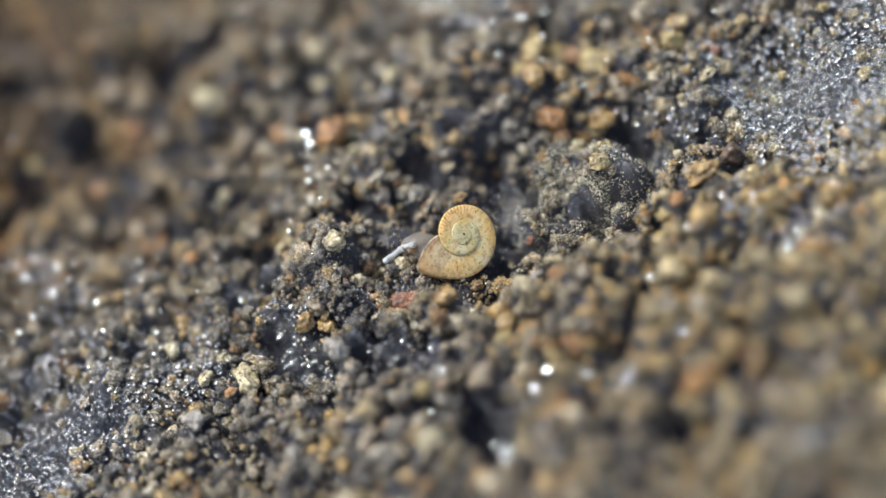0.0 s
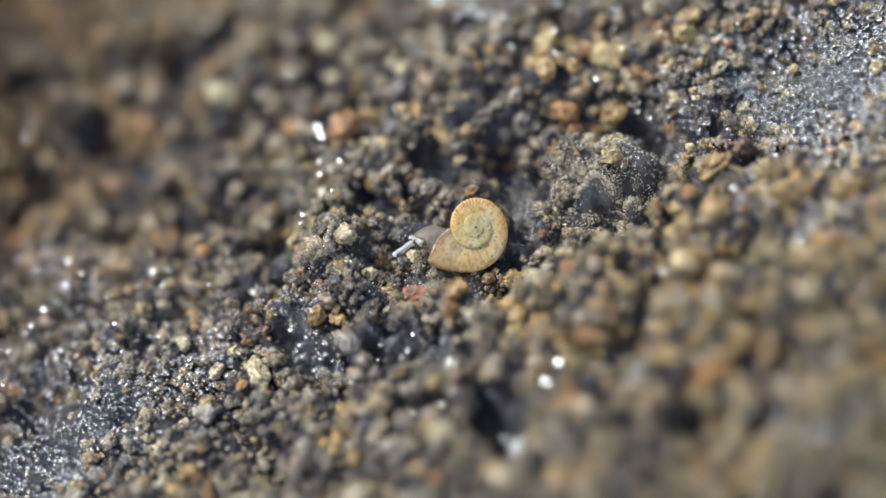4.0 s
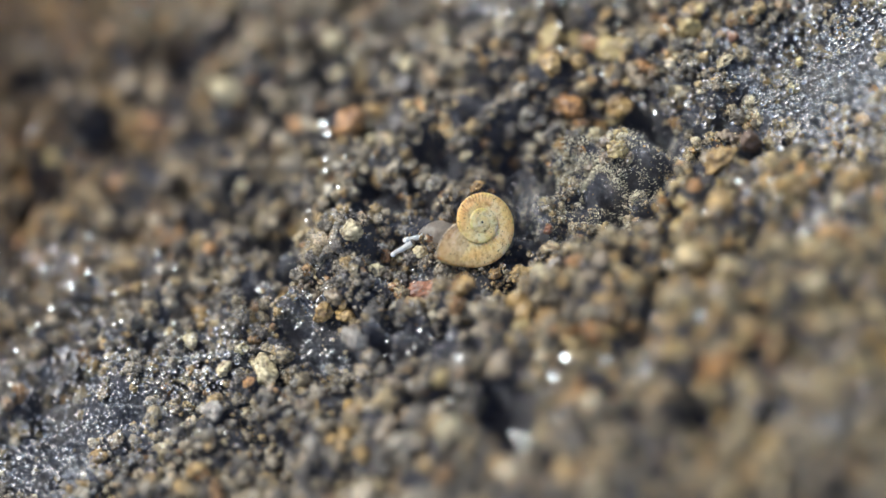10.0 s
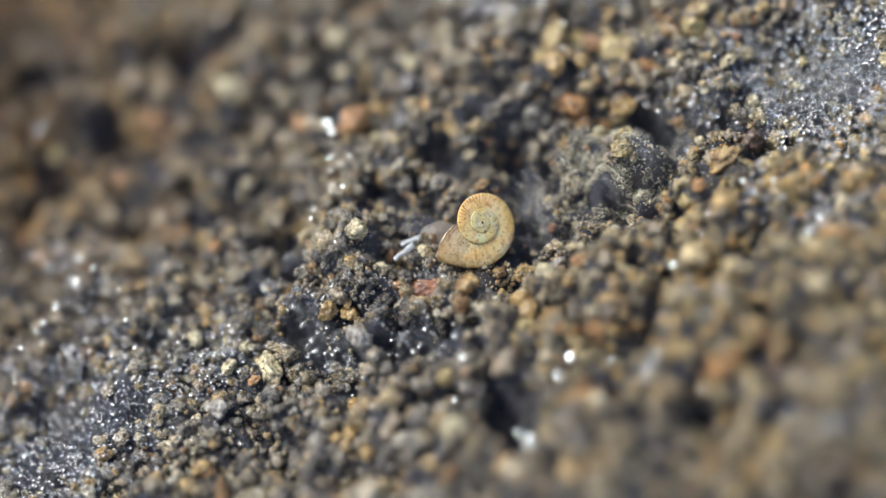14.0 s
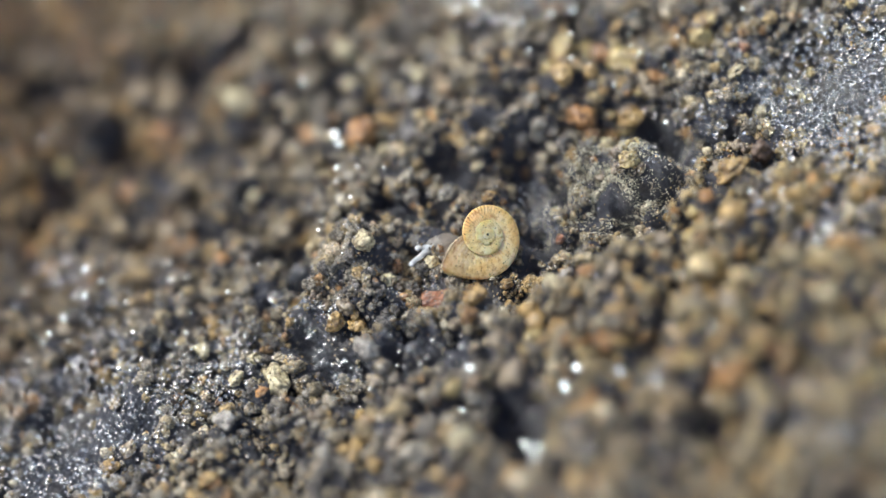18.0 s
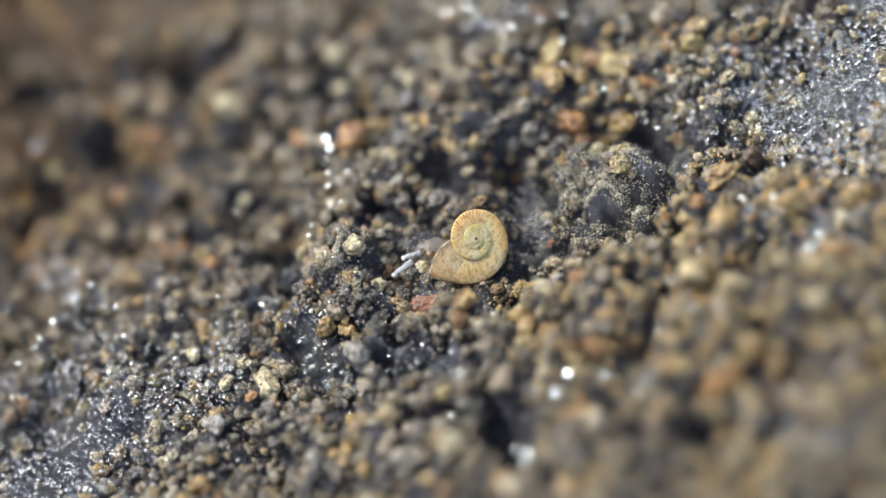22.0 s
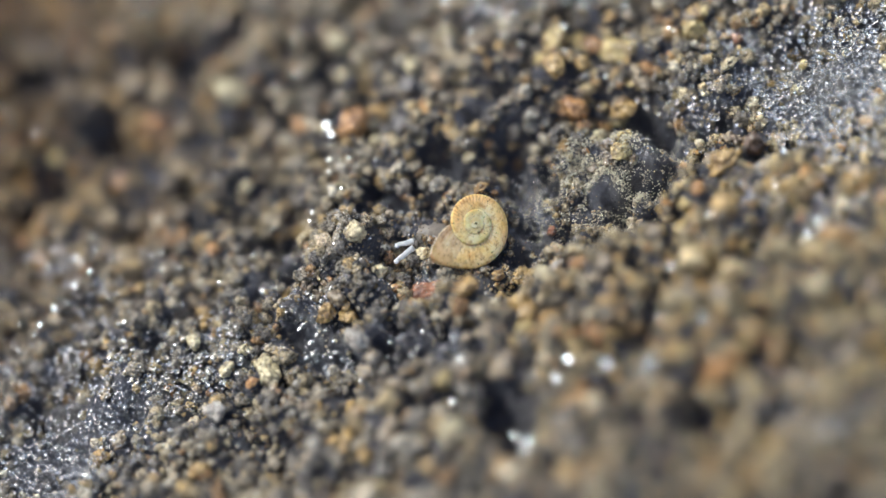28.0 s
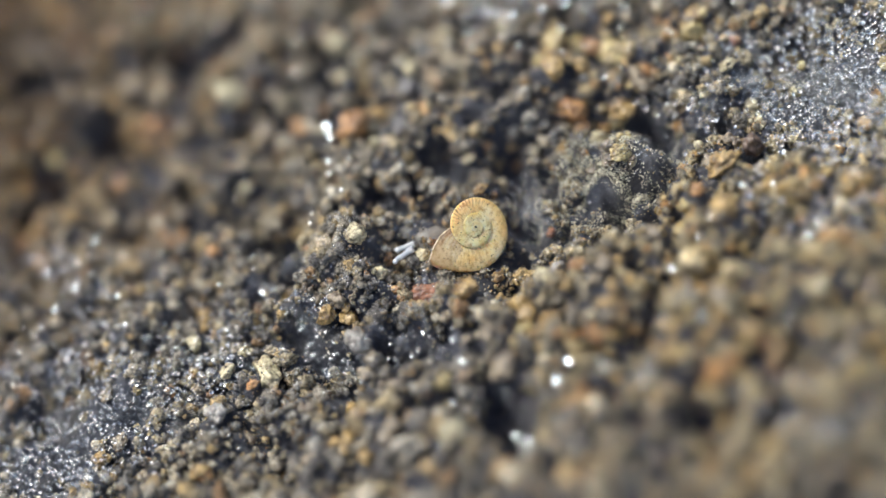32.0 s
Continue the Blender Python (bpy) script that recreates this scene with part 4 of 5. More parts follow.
CAP = cap_mesh()
ALIGN = HALF.to_track_quat("Z", "Y").to_matrix().to_4x4()


def bead(x, y, size, up=0.22):
    """A flat bead of water that throws the sun back."""
    ob = new("water_bead", CAP)
    ob.matrix_basis = pose(x * MM, y * MM, (level(x, y) + 0.30 * size + up) * MM) @ ALIGN @ Matrix.Diagonal((size, size, size, 1))
    return tagged(ob, "shallow bead of water glinting on wet soil", "water drop", "water beads on the soil")


bead(-1.44, 4.76, 0.130, 0.65)
bead(-1.46, 4.43, 0.101, 0.65)
bead(1.54, -6.52, 0.140, 0.56)
bead(0.96, -7.09, 0.101, 0.56)
bead(-0.88, -7.41, 0.078, 0.65)
bead(-0.55, -7.75, 0.078, 0.65)
bead(-0.75, -8.73, 0.090, 0.65)
bead(-1.19, -5.10, 0.078, 0.56)
bead(-1.81, -2.82, 0.056, 0.56)
bead(7.14, -4.72, 0.056, 0.56)
bead(12.20, -2.20, 0.056, 0.56)
bead(11.17, -1.83, 0.056, 0.56)
bead(11.77, -2.33, 0.056, 0.56)
bead(7.45, 0.39, 0.056, 0.56)
bead(6.63, 2.15, 0.056, 0.56)
bead(-2.00, -5.52, 0.056, 0.56)
bead(5.53, -7.83, 0.056, 0.56)
bead(-9.74, 2.21, 0.040, 0.56)
bead(-8.17, 1.45, 0.043, 0.56)
bead(-12.40, 5.33, 0.044, 0.56)
bead(-9.84, 1.67, 0.025, 0.56)
bead(-9.86, 4.39, 0.035, 0.56)
bead(-9.06, 5.31, 0.027, 0.56)
bead(-11.74, 3.12, 0.039, 0.56)
bead(-12.16, 3.73, 0.026, 0.56)
bead(-8.98, 4.65, 0.022, 0.56)
bead(-7.82, 3.49, 0.027, 0.56)
bead(-8.15, 0.84, 0.029, 0.56)
bead(-7.84, 2.35, 0.038, 0.56)
bead(-12.10, 2.95, 0.038, 0.56)
bead(-8.25, 0.80, 0.029, 0.56)
bead(-10.36, 5.51, 0.026, 0.56)
bead(-12.01, 5.70, 0.036, 0.56)
bead(-12.79, 4.51, 0.030, 0.56)
bead(-11.46, 3.31, 0.034, 0.56)
bead(-10.97, 4.19, 0.038, 0.56)
bead(-12.91, 3.37, 0.022, 0.56)
bead(-9.27, 1.70, 0.022, 0.56)
bead(-8.42, 2.88, 0.036, 0.56)
bead(-11.94, 6.73, 0.027, 0.56)
bead(-7.38, 3.32, 0.039, 0.56)
bead(-8.50, 0.71, 0.030, 0.56)
bead(-10.82, 3.98, 0.040, 0.56)
bead(-12.40, 4.33, 0.040, 0.56)
bead(-7.64, 4.02, 0.044, 0.56)
bead(-11.93, 5.60, 0.036, 0.56)
bead(-7.76, 2.95, 0.043, 0.56)
bead(-11.21, 0.50, 0.017, 0.56)
bead(-12.54, 2.63, 0.015, 0.56)
bead(-11.65, -2.58, 0.016, 0.56)
bead(-14.57, -0.38, 0.019, 0.56)
bead(-11.81, 1.88, 0.020, 0.56)
bead(-10.21, -0.57, 0.018, 0.56)
bead(-14.44, -0.17, 0.013, 0.56)
bead(-12.36, -0.85, 0.015, 0.56)
bead(-11.39, -2.54, 0.020, 0.56)
bead(-9.77, 0.50, 0.018, 0.56)
bead(-13.97, 0.34, 0.017, 0.56)
bead(-12.76, -1.62, 0.024, 0.56)
bead(-9.52, -1.06, 0.019, 0.56)
bead(-10.69, -0.34, 0.017, 0.56)
bead(-11.68, 2.17, 0.018, 0.56)
bead(-10.29, -2.94, 0.020, 0.56)
bead(-11.57, 1.38, 0.015, 0.56)
bead(-13.32, 0.29, 0.024, 0.56)
bead(-12.86, -0.43, 0.022, 0.56)
bead(-11.13, -1.10, 0.022, 0.56)
bead(-8.70, 4.68, 0.024, 0.56)
bead(-8.01, 3.62, 0.029, 0.56)
bead(-9.67, 3.58, 0.029, 0.56)
bead(-5.75, 7.44, 0.028, 0.56)
bead(-9.39, 5.22, 0.027, 0.56)
bead(-5.55, 2.78, 0.031, 0.56)
bead(-8.69, 5.18, 0.030, 0.56)
bead(-4.85, 4.68, 0.031, 0.56)
bead(-5.28, 2.48, 0.034, 0.56)
bead(-4.35, 3.40, 0.027, 0.56)
bead(-10.27, 4.46, 0.032, 0.56)
bead(-7.89, 3.96, 0.030, 0.56)
bead(-5.07, 5.35, 0.030, 0.56)
bead(-7.15, 3.93, 0.026, 0.56)
bead(4.88, 4.40, 0.037, 0.65)
bead(6.12, 5.41, 0.026, 0.65)
bead(4.04, 5.14, 0.027, 0.65)
bead(5.34, 4.49, 0.024, 0.65)
bead(4.67, 6.43, 0.024, 0.65)
bead(2.80, 7.33, 0.027, 0.65)
bead(3.40, 7.49, 0.032, 0.65)
bead(3.78, 5.35, 0.036, 0.65)
bead(2.75, 5.38, 0.022, 0.65)
bead(4.27, 6.50, 0.031, 0.65)
bead(2.17, 5.85, 0.030, 0.65)
bead(2.00, 7.26, 0.025, 0.65)
bead(4.93, 5.95, 0.036, 0.65)
bead(6.59, 3.61, 0.031, 0.65)
bead(5.99, 3.99, 0.030, 0.65)
bead(2.57, 6.86, 0.035, 0.65)
bead(8.61, -12.13, 0.036, 0.56)
bead(5.08, -9.71, 0.022, 0.56)
bead(4.50, -6.53, 0.036, 0.56)
bead(4.51, -7.47, 0.043, 0.56)
bead(6.51, -7.18, 0.028, 0.56)
bead(4.53, -9.61, 0.031, 0.56)
bead(8.77, -11.98, 0.036, 0.56)
bead(4.31, -9.43, 0.034, 0.56)
bead(7.07, -6.86, 0.045, 0.56)
bead(7.65, -6.66, 0.034, 0.56)
bead(4.42, -7.35, 0.032, 0.56)
bead(5.05, -8.76, 0.041, 0.56)
bead(4.00, -6.16, 0.028, 0.56)
bead(8.99, -11.14, 0.028, 0.56)
bead(6.64, -5.01, 0.045, 0.56)
bead(5.50, -8.11, 0.032, 0.56)
bead(7.73, -8.89, 0.039, 0.56)
bead(4.00, -8.40, 0.029, 0.56)
bead(7.78, -7.15, 0.029, 0.56)
bead(7.38, -7.95, 0.030, 0.56)
bead(8.33, -9.56, 0.024, 0.56)
bead(5.69, -6.70, 0.043, 0.56)
bead(1.70, -9.18, 0.022, 0.56)
bead(1.56, -8.62, 0.036, 0.56)
bead(1.00, -9.10, 0.034, 0.56)
bead(2.07, -8.13, 0.031, 0.56)
bead(2.20, -7.51, 0.029, 0.56)
bead(2.36, -7.19, 0.041, 0.56)
bead(1.30, -8.36, 0.029, 0.56)
bead(0.76, -10.20, 0.026, 0.56)
bead(0.42, -8.57, 0.034, 0.56)
bead(0.64, -6.42, 0.036, 0.56)
bead(13.58, -0.13, 0.017, 0.65)
bead(12.22, -2.90, 0.024, 0.56)
bead(7.84, 0.45, 0.029, 0.56)
bead(13.35, -3.57, 0.015, 0.56)
bead(13.46, -0.78, 0.024, 0.65)
bead(13.09, -3.27, 0.016, 0.56)
bead(8.98, -1.63, 0.016, 0.56)
bead(11.79, -0.50, 0.016, 0.56)
bead(12.58, 0.90, 0.016, 0.65)
bead(11.06, 1.11, 0.015, 0.65)
bead(11.01, -1.27, 0.027, 0.56)
bead(8.98, 0.73, 0.018, 0.56)
bead(11.60, -0.64, 0.028, 0.56)
bead(11.06, 1.17, 0.025, 0.65)
bead(8.74, 0.30, 0.021, 0.56)
bead(13.21, -2.15, 0.024, 0.56)
bead(9.49, -0.24, 0.018, 0.56)
bead(12.37, -1.57, 0.016, 0.56)
bead(9.66, 0.54, 0.025, 0.65)
bead(8.74, -0.06, 0.024, 0.56)
bead(8.30, 0.51, 0.015, 0.56)
bead(8.67, 0.57, 0.017, 0.56)
bead(13.17, -1.76, 0.019, 0.56)
bead(13.54, -0.05, 0.025, 0.65)
bead(9.03, 2.06, 0.028, 0.65)
bead(12.58, 0.11, 0.016, 0.65)
bead(0.05, 2.39, 0.030, 0.56)
bead(-4.07, 5.51, 0.022, 0.56)
bead(-2.81, 7.43, 0.027, 0.56)
bead(-2.36, 6.61, 0.019, 0.56)
bead(-0.61, 2.94, 0.030, 0.56)
bead(-3.22, 3.58, 0.026, 0.56)
bead(-1.63, 4.22, 0.029, 0.56)
bead(-1.34, 8.27, 0.017, 0.65)
bead(-2.16, 8.90, 0.031, 0.65)
bead(-2.70, 3.56, 0.017, 0.56)
bead(-4.64, -6.46, 0.027, 0.56)
bead(-4.22, -5.33, 0.018, 0.56)
bead(-5.15, -3.15, 0.024, 0.56)
bead(-5.05, -6.15, 0.019, 0.56)
bead(-4.87, -3.47, 0.019, 0.56)
bead(-4.62, -3.40, 0.025, 0.56)
bead(-6.86, -5.31, 0.024, 0.56)
bead(-2.03, -7.95, 0.028, 0.56)
bead(-4.73, -6.53, 0.019, 0.56)
bead(-2.81, -5.10, 0.028, 0.56)
bead(-2.31, -5.17, 0.020, 0.56)
bead(-5.93, -2.81, 0.018, 0.56)
bead(-5.10, -6.79, 0.022, 0.56)
bead(-4.82, -4.75, 0.021, 0.56)
bead(-3.09, -6.97, 0.019, 0.56)
bead(-5.46, -5.05, 0.032, 0.56)
bead(7.19, 3.13, 0.017, 0.65)
bead(5.89, 3.12, 0.037, 0.65)
bead(7.12, 4.19, 0.030, 0.65)
bead(5.46, 3.52, 0.017, 0.65)
bead(8.98, 2.09, 0.025, 0.65)
bead(6.97, 4.42, 0.035, 0.65)
bead(7.82, 3.38, 0.031, 0.65)
bead(8.15, 3.89, 0.036, 0.65)
bead(8.16, 4.04, 0.022, 0.65)
bead(6.88, 3.32, 0.021, 0.65)
bead(9.10, 3.45, 0.032, 0.65)
bead(6.18, 4.00, 0.030, 0.65)
bead(8.52, 2.22, 0.021, 0.65)
bead(7.47, 3.95, 0.022, 0.65)
bead(7.66, 2.70, 0.034, 0.65)
bead(7.75, 2.33, 0.030, 0.65)
bead(7.19, 2.46, 0.038, 0.56)
bead(6.30, 5.44, 0.020, 0.65)
bead(5.89, 3.03, 0.025, 0.65)
bead(8.22, 1.70, 0.030, 0.65)
bead(7.23, 4.23, 0.028, 0.65)
bead(7.62, 2.35, 0.030, 0.65)
bead(8.16, 1.60, 0.020, 0.65)
bead(7.98, 3.91, 0.032, 0.65)
bead(6.27, 2.74, 0.022, 0.65)
bead(8.21, 3.81, 0.019, 0.65)
bead(-11.27, 3.86, 0.095, 0.80)
bead(-10.96, 5.53, 0.067, 0.80)
bead(-10.40, 4.32, 0.084, 0.80)
bead(-11.83, 3.42, 0.073, 0.80)
bead(-9.35, 9.93, 0.067, 0.80)
bead(-9.53, 1.97, 0.067, 0.80)
bead(-9.36, 3.23, 0.056, 0.80)
bead(-7.89, 3.40, 0.056, 0.80)
bead(-12.75, 3.03, 0.067, 0.80)
bead(-13.38, 2.34, 0.056, 0.56)
bead(-10.40, 1.03, 0.056, 0.80)
bead(-9.96, 4.81, 0.067, 0.80)
bead(-9.26, 5.89, 0.050, 0.80)
bead(-9.74, 4.31, 0.056, 0.80)
bead(-12.10, 3.49, 0.056, 0.80)
bead(-6.49, 1.81, 0.045, 0.80)
bead(-9.69, 0.90, 0.050, 0.80)
bead(3.60, 6.89, 0.095, 0.80)
bead(4.23, 6.69, 0.095, 0.80)
bead(4.55, 6.28, 0.090, 0.80)
bead(5.13, 5.33, 0.078, 0.80)
bead(6.22, 4.23, 0.078, 0.80)
bead(6.71, 5.02, 0.067, 0.80)
bead(8.95, 2.23, 0.050, 0.80)
bead(4.41, 6.45, 0.078, 0.80)
bead(6.03, 5.10, 0.067, 0.80)
bead(8.26, 3.90, 0.056, 0.80)
bead(11.09, 2.04, 0.045, 0.80)
bead(2.54, -7.38, 0.067, 0.80)
bead(3.15, -8.85, 0.067, 0.80)
bead(3.70, -8.57, 0.062, 0.80)
bead(3.38, -8.64, 0.067, 0.80)
bead(9.43, -6.72, 0.084, 0.80)
bead(9.90, -6.05, 0.073, 0.80)
bead(9.28, -4.66, 0.067, 0.80)
bead(8.49, -4.05, 0.062, 0.80)
bead(5.48, -5.55, 0.067, 0.80)
bead(-4.78, 11.79, 0.078, 0.80)
bead(-0.99, 8.68, 0.058, 0.80)
bead(-1.51, 7.38, 0.058, 0.80)
bead(-3.23, 1.91, 0.050, 0.80)
bead(-3.04, 2.29, 0.045, 0.80)
bead(-2.91, 0.57, 0.039, 0.80)
bead(-1.86, 3.58, 0.056, 0.80)
bead(-2.03, 3.28, 0.054, 0.80)
bead(-1.31, 3.19, 0.047, 0.80)
bead(-1.93, 2.26, 0.056, 0.80)

CLEAR = water_material("clear_water", 0.10)


def dome_mesh():
    """A round drop of water: a shallow cone with a steep rim."""
    around = 28
    profile = ((0.20, 0.47), (0.32, 0.50), (0.42, 0.495), (0.55, 0.474), (0.68, 0.453), (0.80, 0.434), (0.90, 0.415), (0.96, 0.32), (1.0, 0.1), (0.94, -0.3))
    vs, fs = [(0, 0, 0.45)], []
    for reach, z in profile:
        for a in range(around):
            t = 2 * math.pi * a / around
            vs.append((math.cos(t) * reach, math.sin(t) * reach, z))
    for a in range(around):
        fs.append((0, 1 + a, 1 + (a + 1) % around))
    for k in range(len(profile) - 1):
        for a in range(around):
            p, q = 1 + k * around + a, 1 + k * around + (a + 1) % around
            fs += [(p, p + around, q + around), (p, q + around, q)]
    return from_arrays("water_droplet", np.array(vs) * MM, np.array(fs), CLEAR)


DOME = dome_mesh()


def droplet(x, y, r):
    ob = new("water_droplet", DOME)
    m = float(covered(np.array([x]), np.array([y]))[0])
    top = float(film_level(np.array([x]), np.array([y]), np.array([m]))[0]) if m > 0.05 else -9
    ob.matrix_basis = pose(x * MM, y * MM, (max(top, level(x, y) + 0.12) + 0.35 * r) * MM) @ Matrix.Scale(r, 4)
    ob.visible_shadow = False
    return tagged(ob, "round clear drop of water on wet soil", "water drop", "round drops on the wet film")


def dome(detail, tall):
    """A drop that lies flat."""
    v, f = BALLS[detail]
    return v * np.array((1, 1, tall)), f


DROPS = [dome(1, s) for s in (0.55, 0.40, 0.30)]
BIG_DROPS = [dome(2, s) for s in (0.80, 0.62, 0.48)]


def droplets(rows, seed):
    """Water droplets from rows of x, y, z, radius."""
    for name, shapes, chosen in (("fine_droplets", DROPS, rows[rows[:, 3] < 0.03]), ("droplets", BIG_DROPS, rows[rows[:, 3] >= 0.03])):
        if len(chosen):
            ob = new(name, scatter(name, shapes, chosen[:, :3], chosen[:, 3], WATER, seed))
            ob.visible_shadow = False
            tagged(ob, "clear water droplets sprinkled over dark wet soil", "water drops", kind="stuff")


def film_level(x, y, m):
    return swell(x, y) + 0.18 + 0.55 * np.minimum(m * 2.2, 1) + 0.25 * (value_noise(x, y, 1.3, 9) - 0.5)


def build_film(cx, cy, rx, ry, count, low, high, layer, power=2.2):
    """A skin of water stretched over the crumbs, with its droplets."""
    xs, ys = np.arange(cx - 1.3 * rx, cx + 1.3 * rx, 0.11), np.arange(cy - 1.3 * ry, cy + 1.3 * ry, 0.11)
    x, y = np.meshgrid(xs, ys, indexing="ij")
    m = spread(x, y, cx, cy, rx, ry, layer)
    v = np.stack([x, y, film_level(x, y, m)], -1).reshape(-1, 3)
    i = (np.arange(len(xs) - 1)[:, None] * len(ys) + np.arange(len(ys) - 1)[None]).ravel()
    f = np.stack([i, i + len(ys), i + len(ys) + 1, i + 1], -1)
    f = f[(m.ravel()[f] > 0.02).all(1)]
    used, f = np.unique(f, return_inverse=True)
    ob = new("water_film", from_arrays("water_film", v[used] * MM, f.reshape(-1, 4), SKIN))
    ob.visible_shadow = False
    tagged(ob, "thin clear film of water stretched over soil crumbs", "water film")
    rng = np.random.RandomState(100 + layer)
    px, py = rng.uniform(xs[0], xs[-1], 6 * count), rng.uniform(ys[0], ys[-1], 6 * count)
    pm = spread(px, py, cx, cy, rx, ry, layer)
    keep = np.nonzero(pm > rng.uniform(0.03, 0.8, 6 * count))[0][:count]
    if len(keep):
        px, py, pm = px[keep], py[keep], pm[keep]
        r = low + (high - low) * rng.rand(len(px)) ** power
        droplets(np.stack([px, py, film_level(px, py, pm) + 0.3 * r, r], -1), 200 + layer)


for row in FILMS:
    build_film(*row)
droplet(-5.34, 1.45, 0.252)
droplet(-4.91, -0.38, 0.151)
droplet(-8.30, 0.37, 0.134)
droplet(-7.98, 0.23, 0.151)
droplet(-7.63, 0.00, 0.134)
droplet(-7.93, -0.49, 0.134)
droplet(-9.94, 0.12, 0.151)
droplet(-10.61, -1.11, 0.134)
droplet(-12.72, -0.96, 0.134)
droplet(-12.49, -1.94, 0.185)
droplet(-7.68, -0.92, 0.134)
droplet(-8.79, -0.97, 0.134)
droplet(-9.10, 0.14, 0.118)
droplet(12.68, -2.15, 0.202)
droplet(11.30, -1.53, 0.151)
droplet(10.62, -1.22, 0.134)
droplet(12.24, -0.95, 0.134)
droplet(-2.38, -3.28, 0.134)
droplet(-2.77, -2.43, 0.118)
droplet(-3.46, -2.43, 0.118)
droplet(-4.39, -1.54, 0.118)
droplet(-4.27, -1.72, 0.101)
droplet(-5.71, -0.98, 0.118)
droplet(-5.11, -1.11, 0.101)
droplet(-14.06, -0.03, 0.134)
droplet(-13.81, -0.85, 0.151)
droplet(-13.02, -0.16, 0.118)
droplet(-11.39, -1.02, 0.118)
droplet(-1.08, -3.61, 0.151)
droplet(-4.21, -0.14, 0.101)
droplet(-4.29, -1.06, 0.118)
droplet(-4.90, -0.75, 0.101)
droplet(-2.13, -1.93, 0.084)
droplet(-1.49, -1.82, 0.084)
droplet(-4.53, -1.55, 0.134)
droplet(-4.03, -3.14, 0.118)
droplet(-5.08, 0.03, 0.101)
droplet(-5.23, -1.20, 0.118)
droplet(-2.15, -3.06, 0.118)
droplet(-3.03, -2.60, 0.118)
droplet(8.40, -0.10, 0.134)
droplet(-4.96, -1.11, 0.134)
droplet(-5.00, -0.35, 0.099)
droplet(-3.98, -0.56, 0.092)
droplet(-5.15, -0.09, 0.099)
droplet(-4.93, -0.75, 0.101)
droplet(-3.59, -0.20, 0.101)
droplet(-4.77, -0.40, 0.067)
droplet(-3.97, -0.37, 0.081)
droplet(-5.01, -0.18, 0.092)
droplet(-4.07, -0.05, 0.076)
droplet(-4.24, -1.47, 0.097)
droplet(-4.63, -0.81, 0.087)
droplet(-5.18, -0.74, 0.076)
droplet(-4.81, -0.78, 0.066)
droplet(-4.05, -0.65, 0.079)
droplet(-4.19, -0.13, 0.069)
droplet(-4.04, -0.39, 0.066)
droplet(-4.71, 1.90, 0.066)
droplet(-3.85, 3.15, 0.074)
droplet(-5.05, 1.15, 0.074)
droplet(-4.34, 2.88, 0.052)
droplet(-4.69, 1.13, 0.066)
droplet(-4.32, 2.91, 0.050)
droplet(-4.22, 1.99, 0.084)
droplet(-4.76, 1.10, 0.062)
droplet(-4.35, 3.07, 0.067)
droplet(-4.68, 1.03, 0.060)
droplet(-0.80, -3.62, 0.050)
droplet(-0.14, -3.72, 0.064)
droplet(-2.15, -3.19, 0.055)
droplet(-0.98, -3.12, 0.052)
droplet(-1.57, -3.61, 0.057)
droplet(-4.53, -1.49, 0.066)
droplet(-4.89, -2.07, 0.059)
droplet(-4.73, -1.29, 0.081)
droplet(-4.30, -2.47, 0.054)
droplet(-4.34, -1.57, 0.069)
droplet(-1.11, -0.54, 0.067)
droplet(-0.89, -0.77, 0.059)
droplet(-2.09, -1.81, 0.055)
droplet(-1.50, -0.51, 0.060)
droplet(-1.27, -1.01, 0.054)
droplet(-1.17, -1.32, 0.060)
droplet(-1.70, -0.24, 0.059)
droplet(-1.24, -0.61, 0.069)
droplet(-8.37, -0.01, 0.116)
droplet(-7.38, -0.27, 0.084)
droplet(-6.61, 0.57, 0.087)
droplet(-8.96, -2.62, 0.064)
droplet(-8.32, 1.34, 0.118)
droplet(-10.59, 0.34, 0.096)
droplet(-8.86, 0.17, 0.071)
droplet(-8.40, -0.52, 0.089)
droplet(-10.46, -0.38, 0.060)
droplet(-8.50, -0.16, 0.116)
droplet(-9.27, -0.39, 0.111)
droplet(-7.22, -0.23, 0.072)
droplet(-8.72, 0.72, 0.074)
droplet(-9.36, -2.26, 0.091)
droplet(-7.20, -1.10, 0.099)
droplet(-8.48, 1.57, 0.069)
droplet(-10.04, 0.26, 0.109)
droplet(-10.09, 1.13, 0.099)
droplet(-7.95, -0.58, 0.072)
droplet(-8.18, -2.99, 0.097)
droplet(-9.35, -1.77, 0.086)
droplet(-10.06, 1.06, 0.066)
droplet(-8.51, 1.50, 0.086)
droplet(-8.25, 0.04, 0.094)
droplet(-6.93, -0.36, 0.089)
droplet(-8.29, 0.02, 0.077)
droplet(-9.36, -1.20, 0.081)
droplet(-8.56, -2.20, 0.081)
droplet(-9.54, -0.43, 0.084)
droplet(-7.40, 0.06, 0.069)
droplet(-8.93, -2.34, 0.079)
droplet(-11.11, -0.32, 0.113)
droplet(-9.35, -0.16, 0.111)
droplet(-7.83, 0.85, 0.118)
droplet(-9.36, 0.47, 0.092)
droplet(-9.21, 0.76, 0.072)
droplet(-10.03, 1.18, 0.108)
droplet(-9.47, 0.86, 0.072)
droplet(-8.25, -2.61, 0.104)
droplet(-9.03, 1.76, 0.087)
droplet(-6.73, 0.25, 0.067)
droplet(-9.97, -0.60, 0.104)
